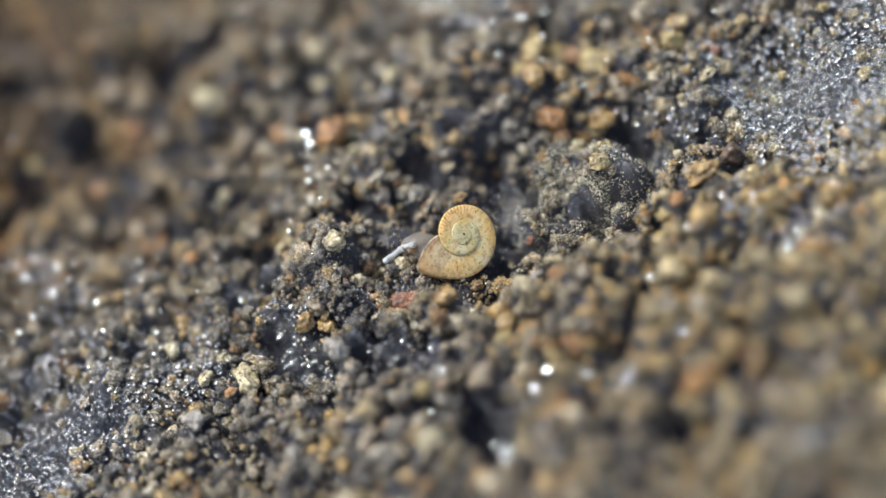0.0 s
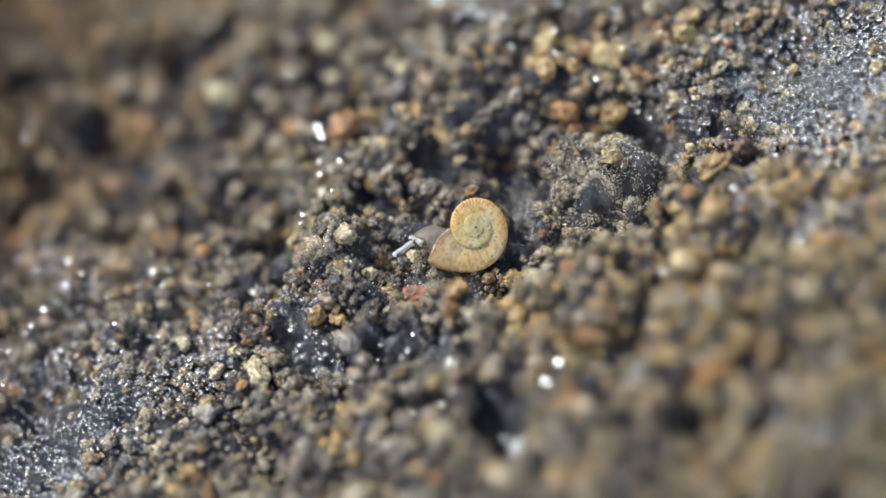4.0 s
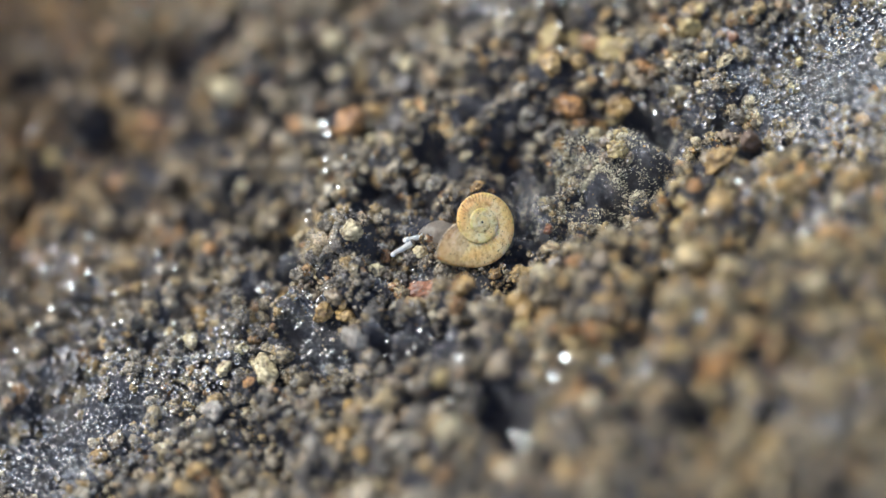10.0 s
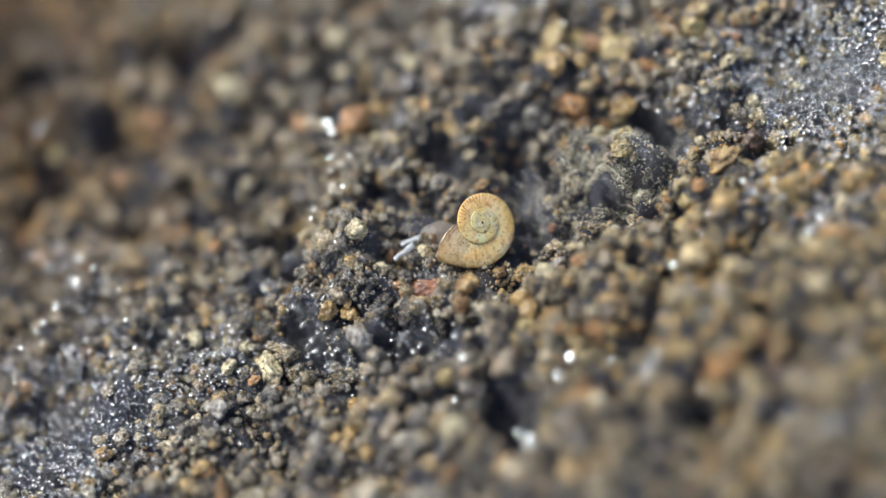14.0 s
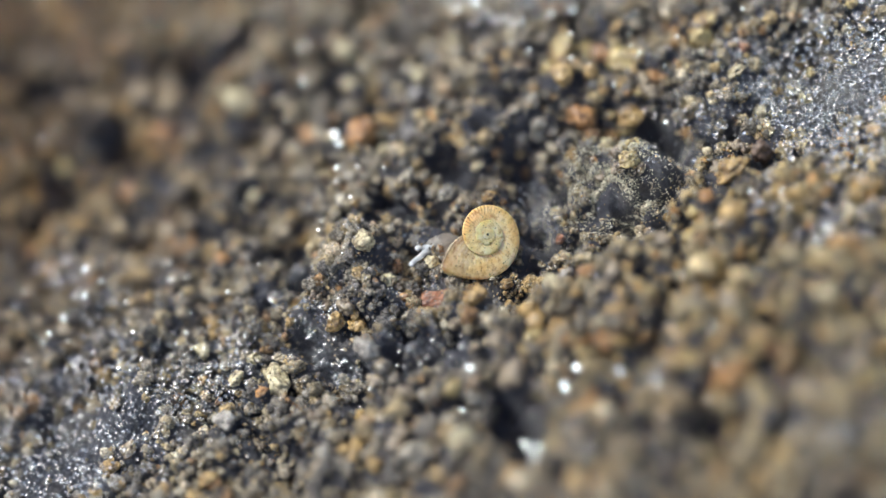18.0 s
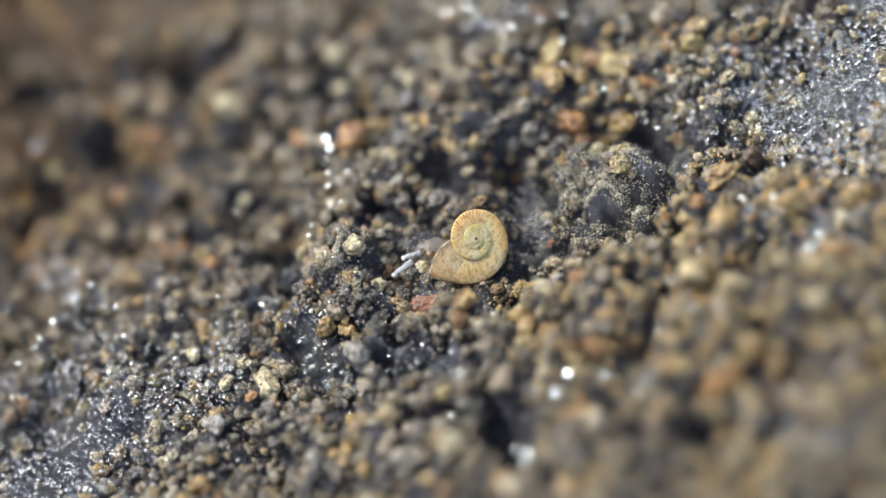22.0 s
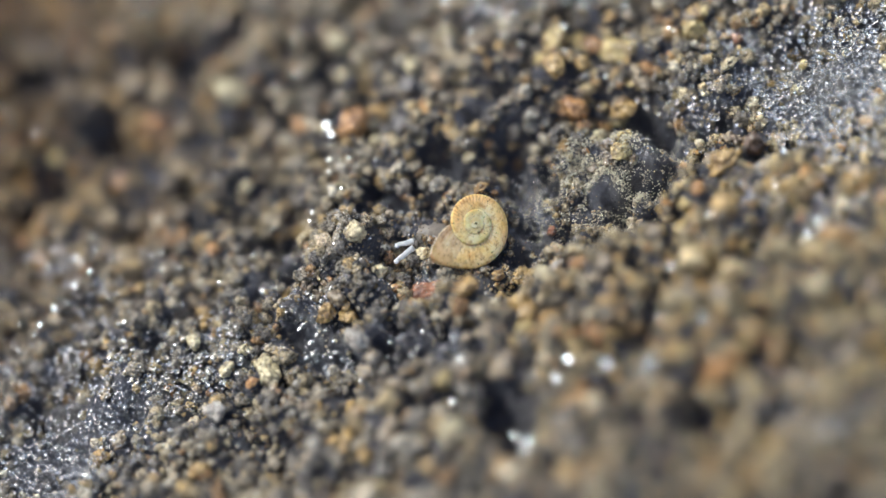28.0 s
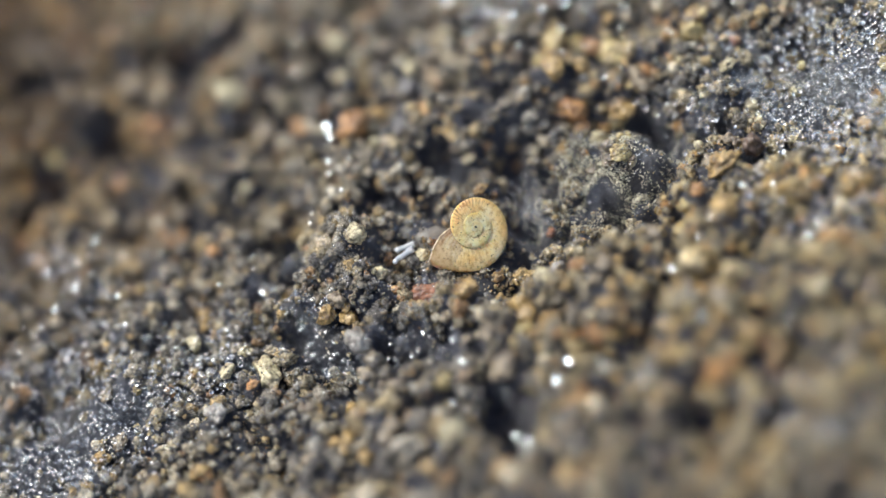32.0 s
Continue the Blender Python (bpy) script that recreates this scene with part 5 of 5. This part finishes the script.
droplet(-9.79, 1.71, 0.082)
droplet(-6.96, -0.48, 0.097)
droplet(-6.85, 0.65, 0.106)
droplet(-11.96, 0.35, 0.091)
droplet(-12.74, -1.16, 0.082)
droplet(-12.25, -1.51, 0.094)
droplet(-11.58, -1.21, 0.099)
droplet(-12.41, -1.75, 0.064)
droplet(-12.67, -1.09, 0.091)
droplet(-12.49, -1.94, 0.072)
droplet(-11.74, -0.05, 0.076)
droplet(-13.72, -0.24, 0.079)
droplet(-11.05, -1.02, 0.077)
droplet(-11.79, -0.39, 0.060)
droplet(-13.16, 0.12, 0.084)
droplet(-11.55, -0.27, 0.092)
droplet(-11.34, 0.08, 0.064)
droplet(-13.02, -0.78, 0.064)
droplet(-12.70, 0.73, 0.096)
droplet(-14.09, 0.04, 0.072)
droplet(-11.92, -0.13, 0.094)
droplet(-11.42, -1.93, 0.086)
droplet(-13.92, -1.07, 0.089)
droplet(-12.98, -1.55, 0.062)
droplet(-13.38, -0.49, 0.084)
droplet(10.99, -0.31, 0.066)
droplet(11.50, -0.59, 0.113)
droplet(11.49, -0.57, 0.102)
droplet(10.22, -0.95, 0.071)
droplet(11.32, -1.97, 0.092)
droplet(12.18, -2.15, 0.087)
droplet(10.61, -0.31, 0.087)
droplet(10.75, -1.69, 0.109)
droplet(10.36, -0.30, 0.109)
droplet(11.90, -0.94, 0.060)
droplet(11.92, -1.73, 0.118)
droplet(11.49, -1.51, 0.087)
droplet(11.31, -0.81, 0.108)
droplet(10.74, -2.37, 0.116)
droplet(10.09, -1.23, 0.114)
droplet(11.62, -2.26, 0.060)
droplet(11.43, -2.20, 0.086)
droplet(10.50, -0.69, 0.111)
droplet(11.41, -0.55, 0.076)
droplet(10.58, -0.19, 0.064)
droplet(11.63, -1.79, 0.064)
droplet(11.74, -3.19, 0.084)
droplet(12.16, -1.80, 0.094)
droplet(9.95, -2.25, 0.064)
droplet(11.16, -2.80, 0.077)
droplet(10.15, -0.76, 0.106)
droplet(10.59, -2.10, 0.077)
droplet(10.23, -1.04, 0.059)
droplet(11.38, -0.78, 0.108)
droplet(11.38, -2.33, 0.087)


def spray(seed, *patches):
    """Droplets strewn over the crumbs, in patches: centre, reach, number, least and largest radius."""
    rng = np.random.RandomState(seed)
    rows = []
    for x, y, rx, ry, n, low, high in patches:
        px, py = x + rx * rng.normal(size=n) * 0.5, y + ry * rng.normal(size=n) * 0.5
        r = low + (high - low) * rng.rand(n) ** 3.0
        rows.append(np.stack([px, py, height(px, py) + 0.5 * r + 0.06, r], -1))
    droplets(np.concatenate(rows), seed)


spray(31,
    (5.37, -0.68, 1.85, 1.41, 420, 0.015, 0.040),
    (6.52, -0.27, 1.18, 1.01, 260, 0.015, 0.035),
    (2.90, -0.67, 0.67, 1.21, 200, 0.015, 0.035),
    (-0.78, -0.79, 1.01, 0.40, 140, 0.015, 0.035),
    (-1.55, -1.67, 1.01, 0.81, 120, 0.015, 0.040),
    (-4.22, 0.10, 1.01, 1.21, 200, 0.015, 0.040),
    (0.04, 0.04, 11.76, 7.06, 2600, 0.015, 0.050),
    (-8.29, 0.92, 1.85, 1.81, 300, 0.020, 0.060),
    (-4.07, -0.00, 1.01, 1.01, 260, 0.026, 0.060),
    (-1.46, -1.03, 1.01, 0.60, 120, 0.026, 0.055),
    (-4.43, -2.18, 1.51, 0.50, 140, 0.026, 0.065),
    (-1.65, -2.75, 1.51, 0.50, 90, 0.022, 0.050),
    (-4.35, 1.59, 0.50, 1.21, 90, 0.022, 0.050),
    (7.45, -0.31, 0.76, 0.60, 160, 0.012, 0.030),
    (3.35, 1.16, 0.59, 0.60, 70, 0.012, 0.028),
    (2.12, -1.32, 0.50, 1.21, 110, 0.014, 0.032),
    (-0.19, -1.18, 1.01, 0.28, 60, 0.014, 0.030),
    (9.30, 0.50, 2.00, 1.60, 420, 0.020, 0.055),
    (10.60, -0.60, 1.80, 1.60, 320, 0.022, 0.060),
)


def dew(count, seed):
    """Fine droplets on the upper sides of the crumbs."""
    rng = np.random.RandomState(seed)
    p, size = np.concatenate([d[0] for d in DEW]), np.concatenate([d[1] for d in DEW])
    pick = rng.randint(len(p), size=count)
    way = rng.normal(size=(count, 3)) * (0.8, 0.8, 0.3) + (0, 0, 0.9)
    way /= np.linalg.norm(way, axis=1)[:, None]
    r = 0.016 + 0.03 * rng.rand(count) ** 2
    droplets(np.concatenate([p[pick] + way * (0.98 * size[pick])[:, None], r[:, None]], 1), seed)


dew(8500, 77)

# ---- the snail ----
FACE = BASE.to_3x3()
SHELL_AT = Vector((0, -0.07, 1.33)) + FACE @ Vector((-0.07, 0.03, -0.42))


def shell_material(name, stops):
    m, nodes, links, bsdf = material(name)
    coords = nodes.new("ShaderNodeTexCoord").outputs["Object"]
    broad = noise_node(nodes, links, coords, 1000, 4, 0.65)
    fine = noise_node(nodes, links, coords, 5200, 5, 0.75)
    tone = ramp(nodes, stops)
    links.new(broad.outputs["Fac"], tone.inputs[0])
    wear = ramp(nodes, ((0.35, (0.62, 0.48, 0.34)), (0.52, (1, 1, 1))))
    links.new(fine.outputs["Fac"], wear.inputs[0])
    cells = noise_node(nodes, links, coords, 10500, 2, 0.5)
    dots = ramp(nodes, ((0.30, (0.07, 0.05, 0.04)), (0.37, (1, 1, 1))))
    links.new(cells.outputs["Fac"], dots.inputs[0])
    few = noise_node(nodes, links, coords, 2600, 2)
    some = ramp(nodes, ((0.40, (0, 0, 0)), (0.52, (1, 1, 1))))
    links.new(few.outputs["Fac"], some.inputs[0])
    c = mix(nodes, links, "MULTIPLY", 1.0, tone.outputs[0], wear.outputs[0])
    rib = nodes.new("ShaderNodeAttribute")
    rib.attribute_name = "rib"
    c = mix(nodes, links, "MIX", rib.outputs["Fac"], c, (0.92, 0.85, 0.64))
    rim = nodes.new("ShaderNodeAttribute")
    rim.attribute_name = "rim"
    c = mix(nodes, links, "MIX", rim.outputs["Fac"], c, (0.62, 0.36, 0.10))
    seam = nodes.new("ShaderNodeAttribute")
    seam.attribute_name = "seam"
    c = mix(nodes, links, "MIX", seam.outputs["Fac"], c, (0.42, 0.23, 0.08))
    line = nodes.new("ShaderNodeAttribute")
    line.attribute_name = "line"
    c = mix(nodes, links, "MIX", line.outputs["Fac"], c, (0.30, 0.14, 0.04))
    links.new(mix(nodes, links, "MULTIPLY", some.outputs[0], c, dots.outputs[0]), bsdf.inputs["Base Color"])
    bsdf.inputs["Roughness"].default_value = 0.36
    bsdf.inputs["Coat Weight"].default_value = 0.5
    bsdf.inputs["Coat Roughness"].default_value = 0.22
    bsdf.inputs["Subsurface Weight"].default_value = 0.5
    bsdf.inputs["Subsurface Radius"].default_value = (1.0, 0.6, 0.25)
    bsdf.inputs["Subsurface Scale"].default_value = 0.35 * MM
    bump(nodes, links, bsdf, fine.outputs["Fac"], 0.035 * MM, 0.8)
    return m


def flesh_material(name, colour, clear):
    m, nodes, links, bsdf = material(name)
    coords = nodes.new("ShaderNodeTexCoord").outputs["Object"]
    fine = noise_node(nodes, links, coords, 9000, 3)
    tone = ramp(nodes, ((0.3, tuple(0.8 * c for c in colour)), (0.7, tuple(min(1, 1.15 * c) for c in colour))))
    links.new(fine.outputs["Fac"], tone.inputs[0])
    links.new(tone.outputs[0], bsdf.inputs["Base Color"])
    bsdf.inputs["Roughness"].default_value = 0.3
    bsdf.inputs["IOR"].default_value = 1.36
    bsdf.inputs["Transmission Weight"].default_value = clear
    bsdf.inputs["Subsurface Weight"].default_value = 0.5
    bsdf.inputs["Subsurface Radius"].default_value = (1, 0.9, 0.85)
    bsdf.inputs["Subsurface Scale"].default_value = 0.2 * MM
    bump(nodes, links, bsdf, fine.outputs["Fac"], 0.03 * MM, 0.8)
    return m


SHELL = shell_material("snail_shell", ((0.30, (0.82, 0.47, 0.13)), (0.45, (0.96, 0.69, 0.29)), (0.57, (0.99, 0.80, 0.45)), (0.70, (0.99, 0.90, 0.66))))
WORN = shell_material("worn_shell", ((0.34, (0.34, 0.21, 0.13)), (0.46, (0.64, 0.46, 0.24)), (0.56, (0.78, 0.61, 0.32)), (0.70, (0.86, 0.76, 0.54))))
LIP = mineral_material("shell_lip", (0.80, 0.68, 0.46), 0.3)
FLESH = flesh_material("snail_flesh", (0.34, 0.30, 0.25), 0.45)
FEELER = flesh_material("feeler_flesh", (0.94, 0.95, 0.95), 0.55)
EYE_TIP = flesh_material("feeler_tip", (0.92, 0.92, 0.92), 0.1)
TILT = Matrix.Rotation(radians(21), 3, "Y") @ Matrix.Rotation(radians(-4), 3, "X")


def whorl(back):
    """Centre radius, tube radius and height of the whorl, so many turns behind the lip, in millimetres."""
    r = 1.01 * 2.05 ** -back * (1 + 0.13 * math.exp(-back / 0.12))
    a = 0.46 * r * (1 + 0.06 * math.exp(-back / 0.05))
    return r, a, -0.20 * r


def shell_point(back, phi):
    r, a, z = whorl(back)
    rib = abs(math.sin(back * math.pi * 46)) ** 3
    a *= 1 + 0.022 * rib * min(1, back * 4 + 0.2)
    slant = radians(19) * math.exp(-(back / 0.13) ** 2)
    out = r + a * math.cos(phi)
    turn = radians(195) + 2 * math.pi * back + slant * math.cos(phi) + 1.2 * slant * max(0, -math.sin(phi))
    rise = math.sin(phi)
    p = Vector((out * math.cos(turn), out * math.sin(turn), z + (0.17 if rise > 0 else 1.2) * a * rise + 0.003 * r * rib * max(0, rise)))
    return FACE @ (TILT @ p) + SHELL_AT


def build_shell():
    steps, around = 1500, 24
    total = 4.3
    v, f = [], []
    for i in range(steps + 1):
        back = total * i / steps
        for k in range(around):
            v.append(shell_point(back, 2 * math.pi * k / around))
    for i in range(steps):
        for k in range(around):
            p, q = i * around + k, i * around + (k + 1) % around
            f.append((p, q, q + around, p + around))
    mouth = sum((v[k] for k in range(around)), Vector()) / around
    first = len(v)
    v += [mouth + 0.5 * (v[k] - mouth) + FACE @ Vector((0.04, 0.04, -0.04)) for k in range(around)]
    v += [mouth + 0.02 * (v[k] - mouth) + FACE @ Vector((0.05, 0.05, -0.05)) for k in range(around)]
    for k in range(around):
        q = (k + 1) % around
        f += [(k, q, first + q, first + k), (first + k, first + q, first + around + q, first + around + k)]
    mesh = from_arrays("shell", np.array([p[:] for p in v]) * MM, np.array(f), SHELL)
    mesh.materials.append(WORN)
    ribs = mesh.attributes.new("rib", "FLOAT", "POINT")
    for i in range((steps + 1) * around):
        back, phi = total * (i // around) / steps, 2 * math.pi * (i % around) / around
        ribs.data[i].value = abs(math.sin(back * math.pi * 46)) ** 3 * max(0, math.sin(phi)) * max(0, -math.cos(phi) + 0.4) * (0.2 + 0.6 * noise.noise(Vector((back * 5, 1.7, 0.3))))
    line = mesh.attributes.new("line", "FLOAT", "POINT")
    for i in range((steps + 1) * around):
        back, phi = total * (i // around) / steps, 2 * math.pi * (i % around) / around
        strong = 0.05 + 0.85 * math.exp(-((back - 0.78) / 0.13) ** 2)
        broken = max(0, min(1, 0.75 + 1.6 * noise.noise(Vector((back * 9, phi * 1.6, 4.4)))))
        line.data[i].value = strong * broken * abs(math.cos(back * math.pi * 46)) ** 6 * max(0, min(1, 1.2 * math.cos(phi) + 0.5)) * (0.4 if back > 1.1 else 1)
    seam = mesh.attributes.new("seam", "FLOAT", "POINT")
    for i in range((steps + 1) * around):
        back, phi = total * (i // around) / steps, 2 * math.pi * (i % around) / around
        seam.data[i].value = max(0, -math.cos(phi)) ** 6 * max(0, math.sin(phi) + 0.3) * max(0, min(1, 0.4 + 2.2 * noise.noise(Vector((back * 21, 5.1, 0.7)))))
    rim = mesh.attributes.new("rim", "FLOAT", "POINT")
    for i in range((steps + 1) * around):
        back, phi = total * (i // around) / steps, 2 * math.pi * (i % around) / around
        rim.data[i].value = (0.6 if back < 1.1 else 0.25) * max(0, math.cos(phi)) ** 2 * (0.8 + 0.8 * noise.noise(Vector((back * 4, 2.2, 0.9))))
    for face in mesh.polygons:
        i = face.vertices[0] // around
        if i < 42 + 18 * noise.noise(Vector((face.vertices[0] % around * 0.5, 3.3, 0))) or i > steps:
            face.material_index = 1
    return mesh


def tube(name, line, radii, mat, around=12):
    """A round tube along a line of points, closed at both ends."""
    line = [Vector(p) for p in line]
    v, f = [], []
    for i, p in enumerate(line):
        way = (line[min(i + 1, len(line) - 1)] - line[max(i - 1, 0)]).normalized()
        q = way.to_track_quat("Z", "Y").to_matrix()
        for k in range(around):
            t = 2 * math.pi * k / around
            v.append(p + q @ Vector((math.cos(t) * radii[i], math.sin(t) * radii[i], 0)))
    for i in range(len(line) - 1):
        for k in range(around):
            a, b = i * around + k, i * around + (k + 1) % around
            f += [(a, b, b + around), (a, b + around, a + around)]
    for end in (0, len(line) - 1):
        v.append(line[end])
        for k in range(around):
            f.append((len(v) - 1, end * around + k, end * around + (k + 1) % around))
    return from_arrays(name, np.array([p[:] for p in v]) * MM, np.array(f), mat)


def blob(name, centre, size, mat, seed, bend=0.12):
    v, f = BALLS[4]
    shift = Vector((seed * 3.1, seed, 0))
    lumps = np.array([noise.noise(Vector(p) * 1.5 + shift) + 0.12 * noise.noise(Vector(p) * 5 + shift) for p in v])
    v = v * (1 + bend * lumps)[:, None] * np.array(size)
    v = v @ np.array(FACE).T + np.array(centre)
    return from_arrays(name, v * MM, f, mat)


snail = new("snail")
tagged(snail, "tiny cream-yellow ribbed snail with grey body crawling over wet soil", "snail")
shell = part("shell", build_shell(), snail, "flat coiled cream-yellow shell with fine ribs and dark specks")
lip_line = [shell_point(0.0, 2 * math.pi * k / 28) for k in range(29)]
part("lip", tube("lip", lip_line, [0.022] * 29, LIP, 8), shell, "thickened pale lip of the shell")
part("neck", blob("neck", (-1.362, 0.932, 0.430), (0.62, 0.46, 0.42), FLESH, 1), snail, "greyish translucent neck and head")
part("head", blob("head", (-1.644, 1.109, 0.380), (0.26, 0.22, 0.24), FLESH, 2), snail, "grey translucent rounded head")
part("foot", blob("foot", (-0.526, 0.382, 0.060), (1.15, 0.38, 0.28), FLESH, 3, 0.06), snail, "grey foot flat on the soil")


def feeler(name, length):
    """A feeler along +X from its tip, with a rounded end."""
    n = 12
    line = [(length * i / n, 0.012 * math.sin(i * 0.9), 0.02 * math.sin(i * 0.5)) for i in range(n + 1)]
    radii = [0.066 + 0.034 * i / n for i in range(n + 1)]
    radii[0] = 0.04
    ob = part(name, tube(name, line, radii, FEELER), snail, "clear whitish feeler")
    v, f = BALLS[2]
    part("tip", from_arrays("tip", v * 0.084 * MM, f, EYE_TIP), ob, "rounded whitish feeler tip")
    return ob


lower_feeler = feeler("feeler", 0.66)
upper_feeler = feeler("feeler", 0.56)


# seconds, then the tip and a point behind it, in the snail's own space
LOWER = [
    (0.0, -2.474, 0.917, 0.740, -1.894, 0.978, 0.800),
    (2.0, -2.360, 0.887, 0.740, -1.899, 0.981, 0.800),
    (3.0, -2.414, 0.947, 0.740, -1.901, 0.983, 0.800),
    (5.5, -2.736, 0.927, 0.740, -1.907, 0.987, 0.800),
    (7.5, -2.785, 0.905, 0.740, -1.911, 0.981, 0.800),
    (8.5, -2.788, 0.855, 0.740, -1.913, 0.977, 0.800),
    (10.0, -2.827, 0.941, 0.740, -1.916, 0.970, 0.800),
    (11.0, -2.662, 0.910, 0.740, -1.923, 0.982, 0.800),
    (12.0, -2.850, 0.902, 0.740, -1.931, 0.995, 0.800),
    (13.0, -2.844, 0.859, 0.740, -1.938, 1.008, 0.800),
    (14.5, -2.801, 0.738, 0.740, -1.745, 0.926, 0.800),
    (16.5, -2.740, 0.669, 0.740, -1.727, 0.932, 0.800),
    (17.0, -2.539, 0.727, 0.740, -1.722, 0.934, 0.800),
    (19.0, -2.439, 0.823, 0.740, -1.707, 0.924, 0.800),
    (20.0, -2.600, 0.849, 0.740, -1.697, 0.905, 0.800),
    (21.0, -2.682, 0.705, 0.740, -1.686, 0.886, 0.800),
    (22.0, -2.694, 0.678, 0.740, -1.675, 0.867, 0.800),
    (23.0, -2.689, 0.733, 0.740, -1.665, 0.849, 0.800),
    (25.0, -2.684, 0.641, 0.740, -1.665, 0.830, 0.800),
    (27.5, -2.617, 0.597, 0.740, -1.666, 0.807, 0.800),
    (28.0, -2.655, 0.594, 0.740, -1.666, 0.803, 0.800),
    (31.0, -2.607, 0.702, 0.740, -1.642, 0.857, 0.800),
    (32.0, -2.637, 0.722, 0.740, -1.642, 0.857, 0.800),
]
UPPER = [
    (0.0, -1.915, 1.059, 0.740, -1.811, 0.993, 0.800),
    (3.0, -1.894, 1.302, 0.740, -1.818, 0.998, 0.800),
    (5.5, -1.958, 1.087, 0.740, -1.824, 1.002, 0.800),
    (8.5, -2.107, 1.101, 0.740, -1.830, 0.992, 0.800),
    (10.0, -2.303, 1.177, 0.740, -1.833, 0.985, 0.800),
    (11.0, -2.468, 1.178, 0.740, -1.841, 0.997, 0.800),
    (12.0, -2.484, 1.126, 0.740, -1.848, 1.010, 0.800),
    (13.0, -2.513, 1.177, 0.740, -1.855, 1.023, 0.800),
    (14.5, -2.357, 1.096, 0.740, -1.662, 0.941, 0.800),
    (16.5, -2.174, 1.086, 0.740, -1.644, 0.947, 0.800),
    (17.0, -2.139, 1.114, 0.740, -1.639, 0.949, 0.800),
    (19.0, -2.038, 1.258, 0.740, -1.625, 0.939, 0.800),
    (20.0, -2.067, 1.148, 0.740, -1.614, 0.920, 0.800),
    (21.0, -1.866, 0.955, 0.740, -1.603, 0.901, 0.800),
    (22.0, -2.205, 1.053, 0.740, -1.592, 0.882, 0.800),
    (23.0, -2.276, 1.065, 0.740, -1.582, 0.863, 0.800),
    (25.0, -2.292, 1.010, 0.740, -1.582, 0.845, 0.800),
    (27.5, -2.443, 0.994, 0.740, -1.583, 0.822, 0.800),
    (28.0, -2.418, 1.089, 0.740, -1.583, 0.818, 0.800),
    (31.0, -2.423, 1.163, 0.740, -1.559, 0.872, 0.800),
    (32.0, -2.419, 1.043, 0.740, -1.559, 0.872, 0.800),
]
CRAWL = [
    (0.0, 1.362, -0.917, -0.25, 0, 0, 0),
    (6.0, 1.377, -0.926, -0.25, 0, 0, 0),
    (10.0, 1.385, -0.909, -0.25, 0, 0, 0),
    (13.0, 1.406, -0.946, -0.25, 0, 0, 0),
    (13.6, 1.325, -0.915, -0.25, 0, 0, 0),
    (14.5, 1.215, -0.865, -0.25, 0, 0, 0),
    (17.0, 1.192, -0.873, -0.25, 0, 0, 0),
    (19.0, 1.177, -0.863, -0.25, 0, 0, 0),
    (23.0, 1.135, -0.788, -0.25, 0, 0, 0),
    (28.0, 1.137, -0.743, -0.25, 0, 0, 0),
    (31.0, 1.112, -0.796, -0.25, 0, 0, 0),
    (32.0, 1.112, -0.796, -0.25, 0, 0, 0),
]


def reach(x, y, z, bx, by, bz):
    tip, back = Vector((x, y, z)), Vector((bx, by, bz))
    turn = (back - tip).to_track_quat("X", "Z").to_matrix().to_4x4()
    return Matrix.Translation(tip * MM) @ turn


def motions():
    walk(snail, [(t, pose(x * MM, y * MM, z * MM, a, b, c)) for t, x, y, z, a, b, c in CRAWL])
    walk(lower_feeler, [(t, reach(*p)) for t, *p in LOWER])
    walk(upper_feeler, [(t, reach(*p)) for t, *p in UPPER])


motions()
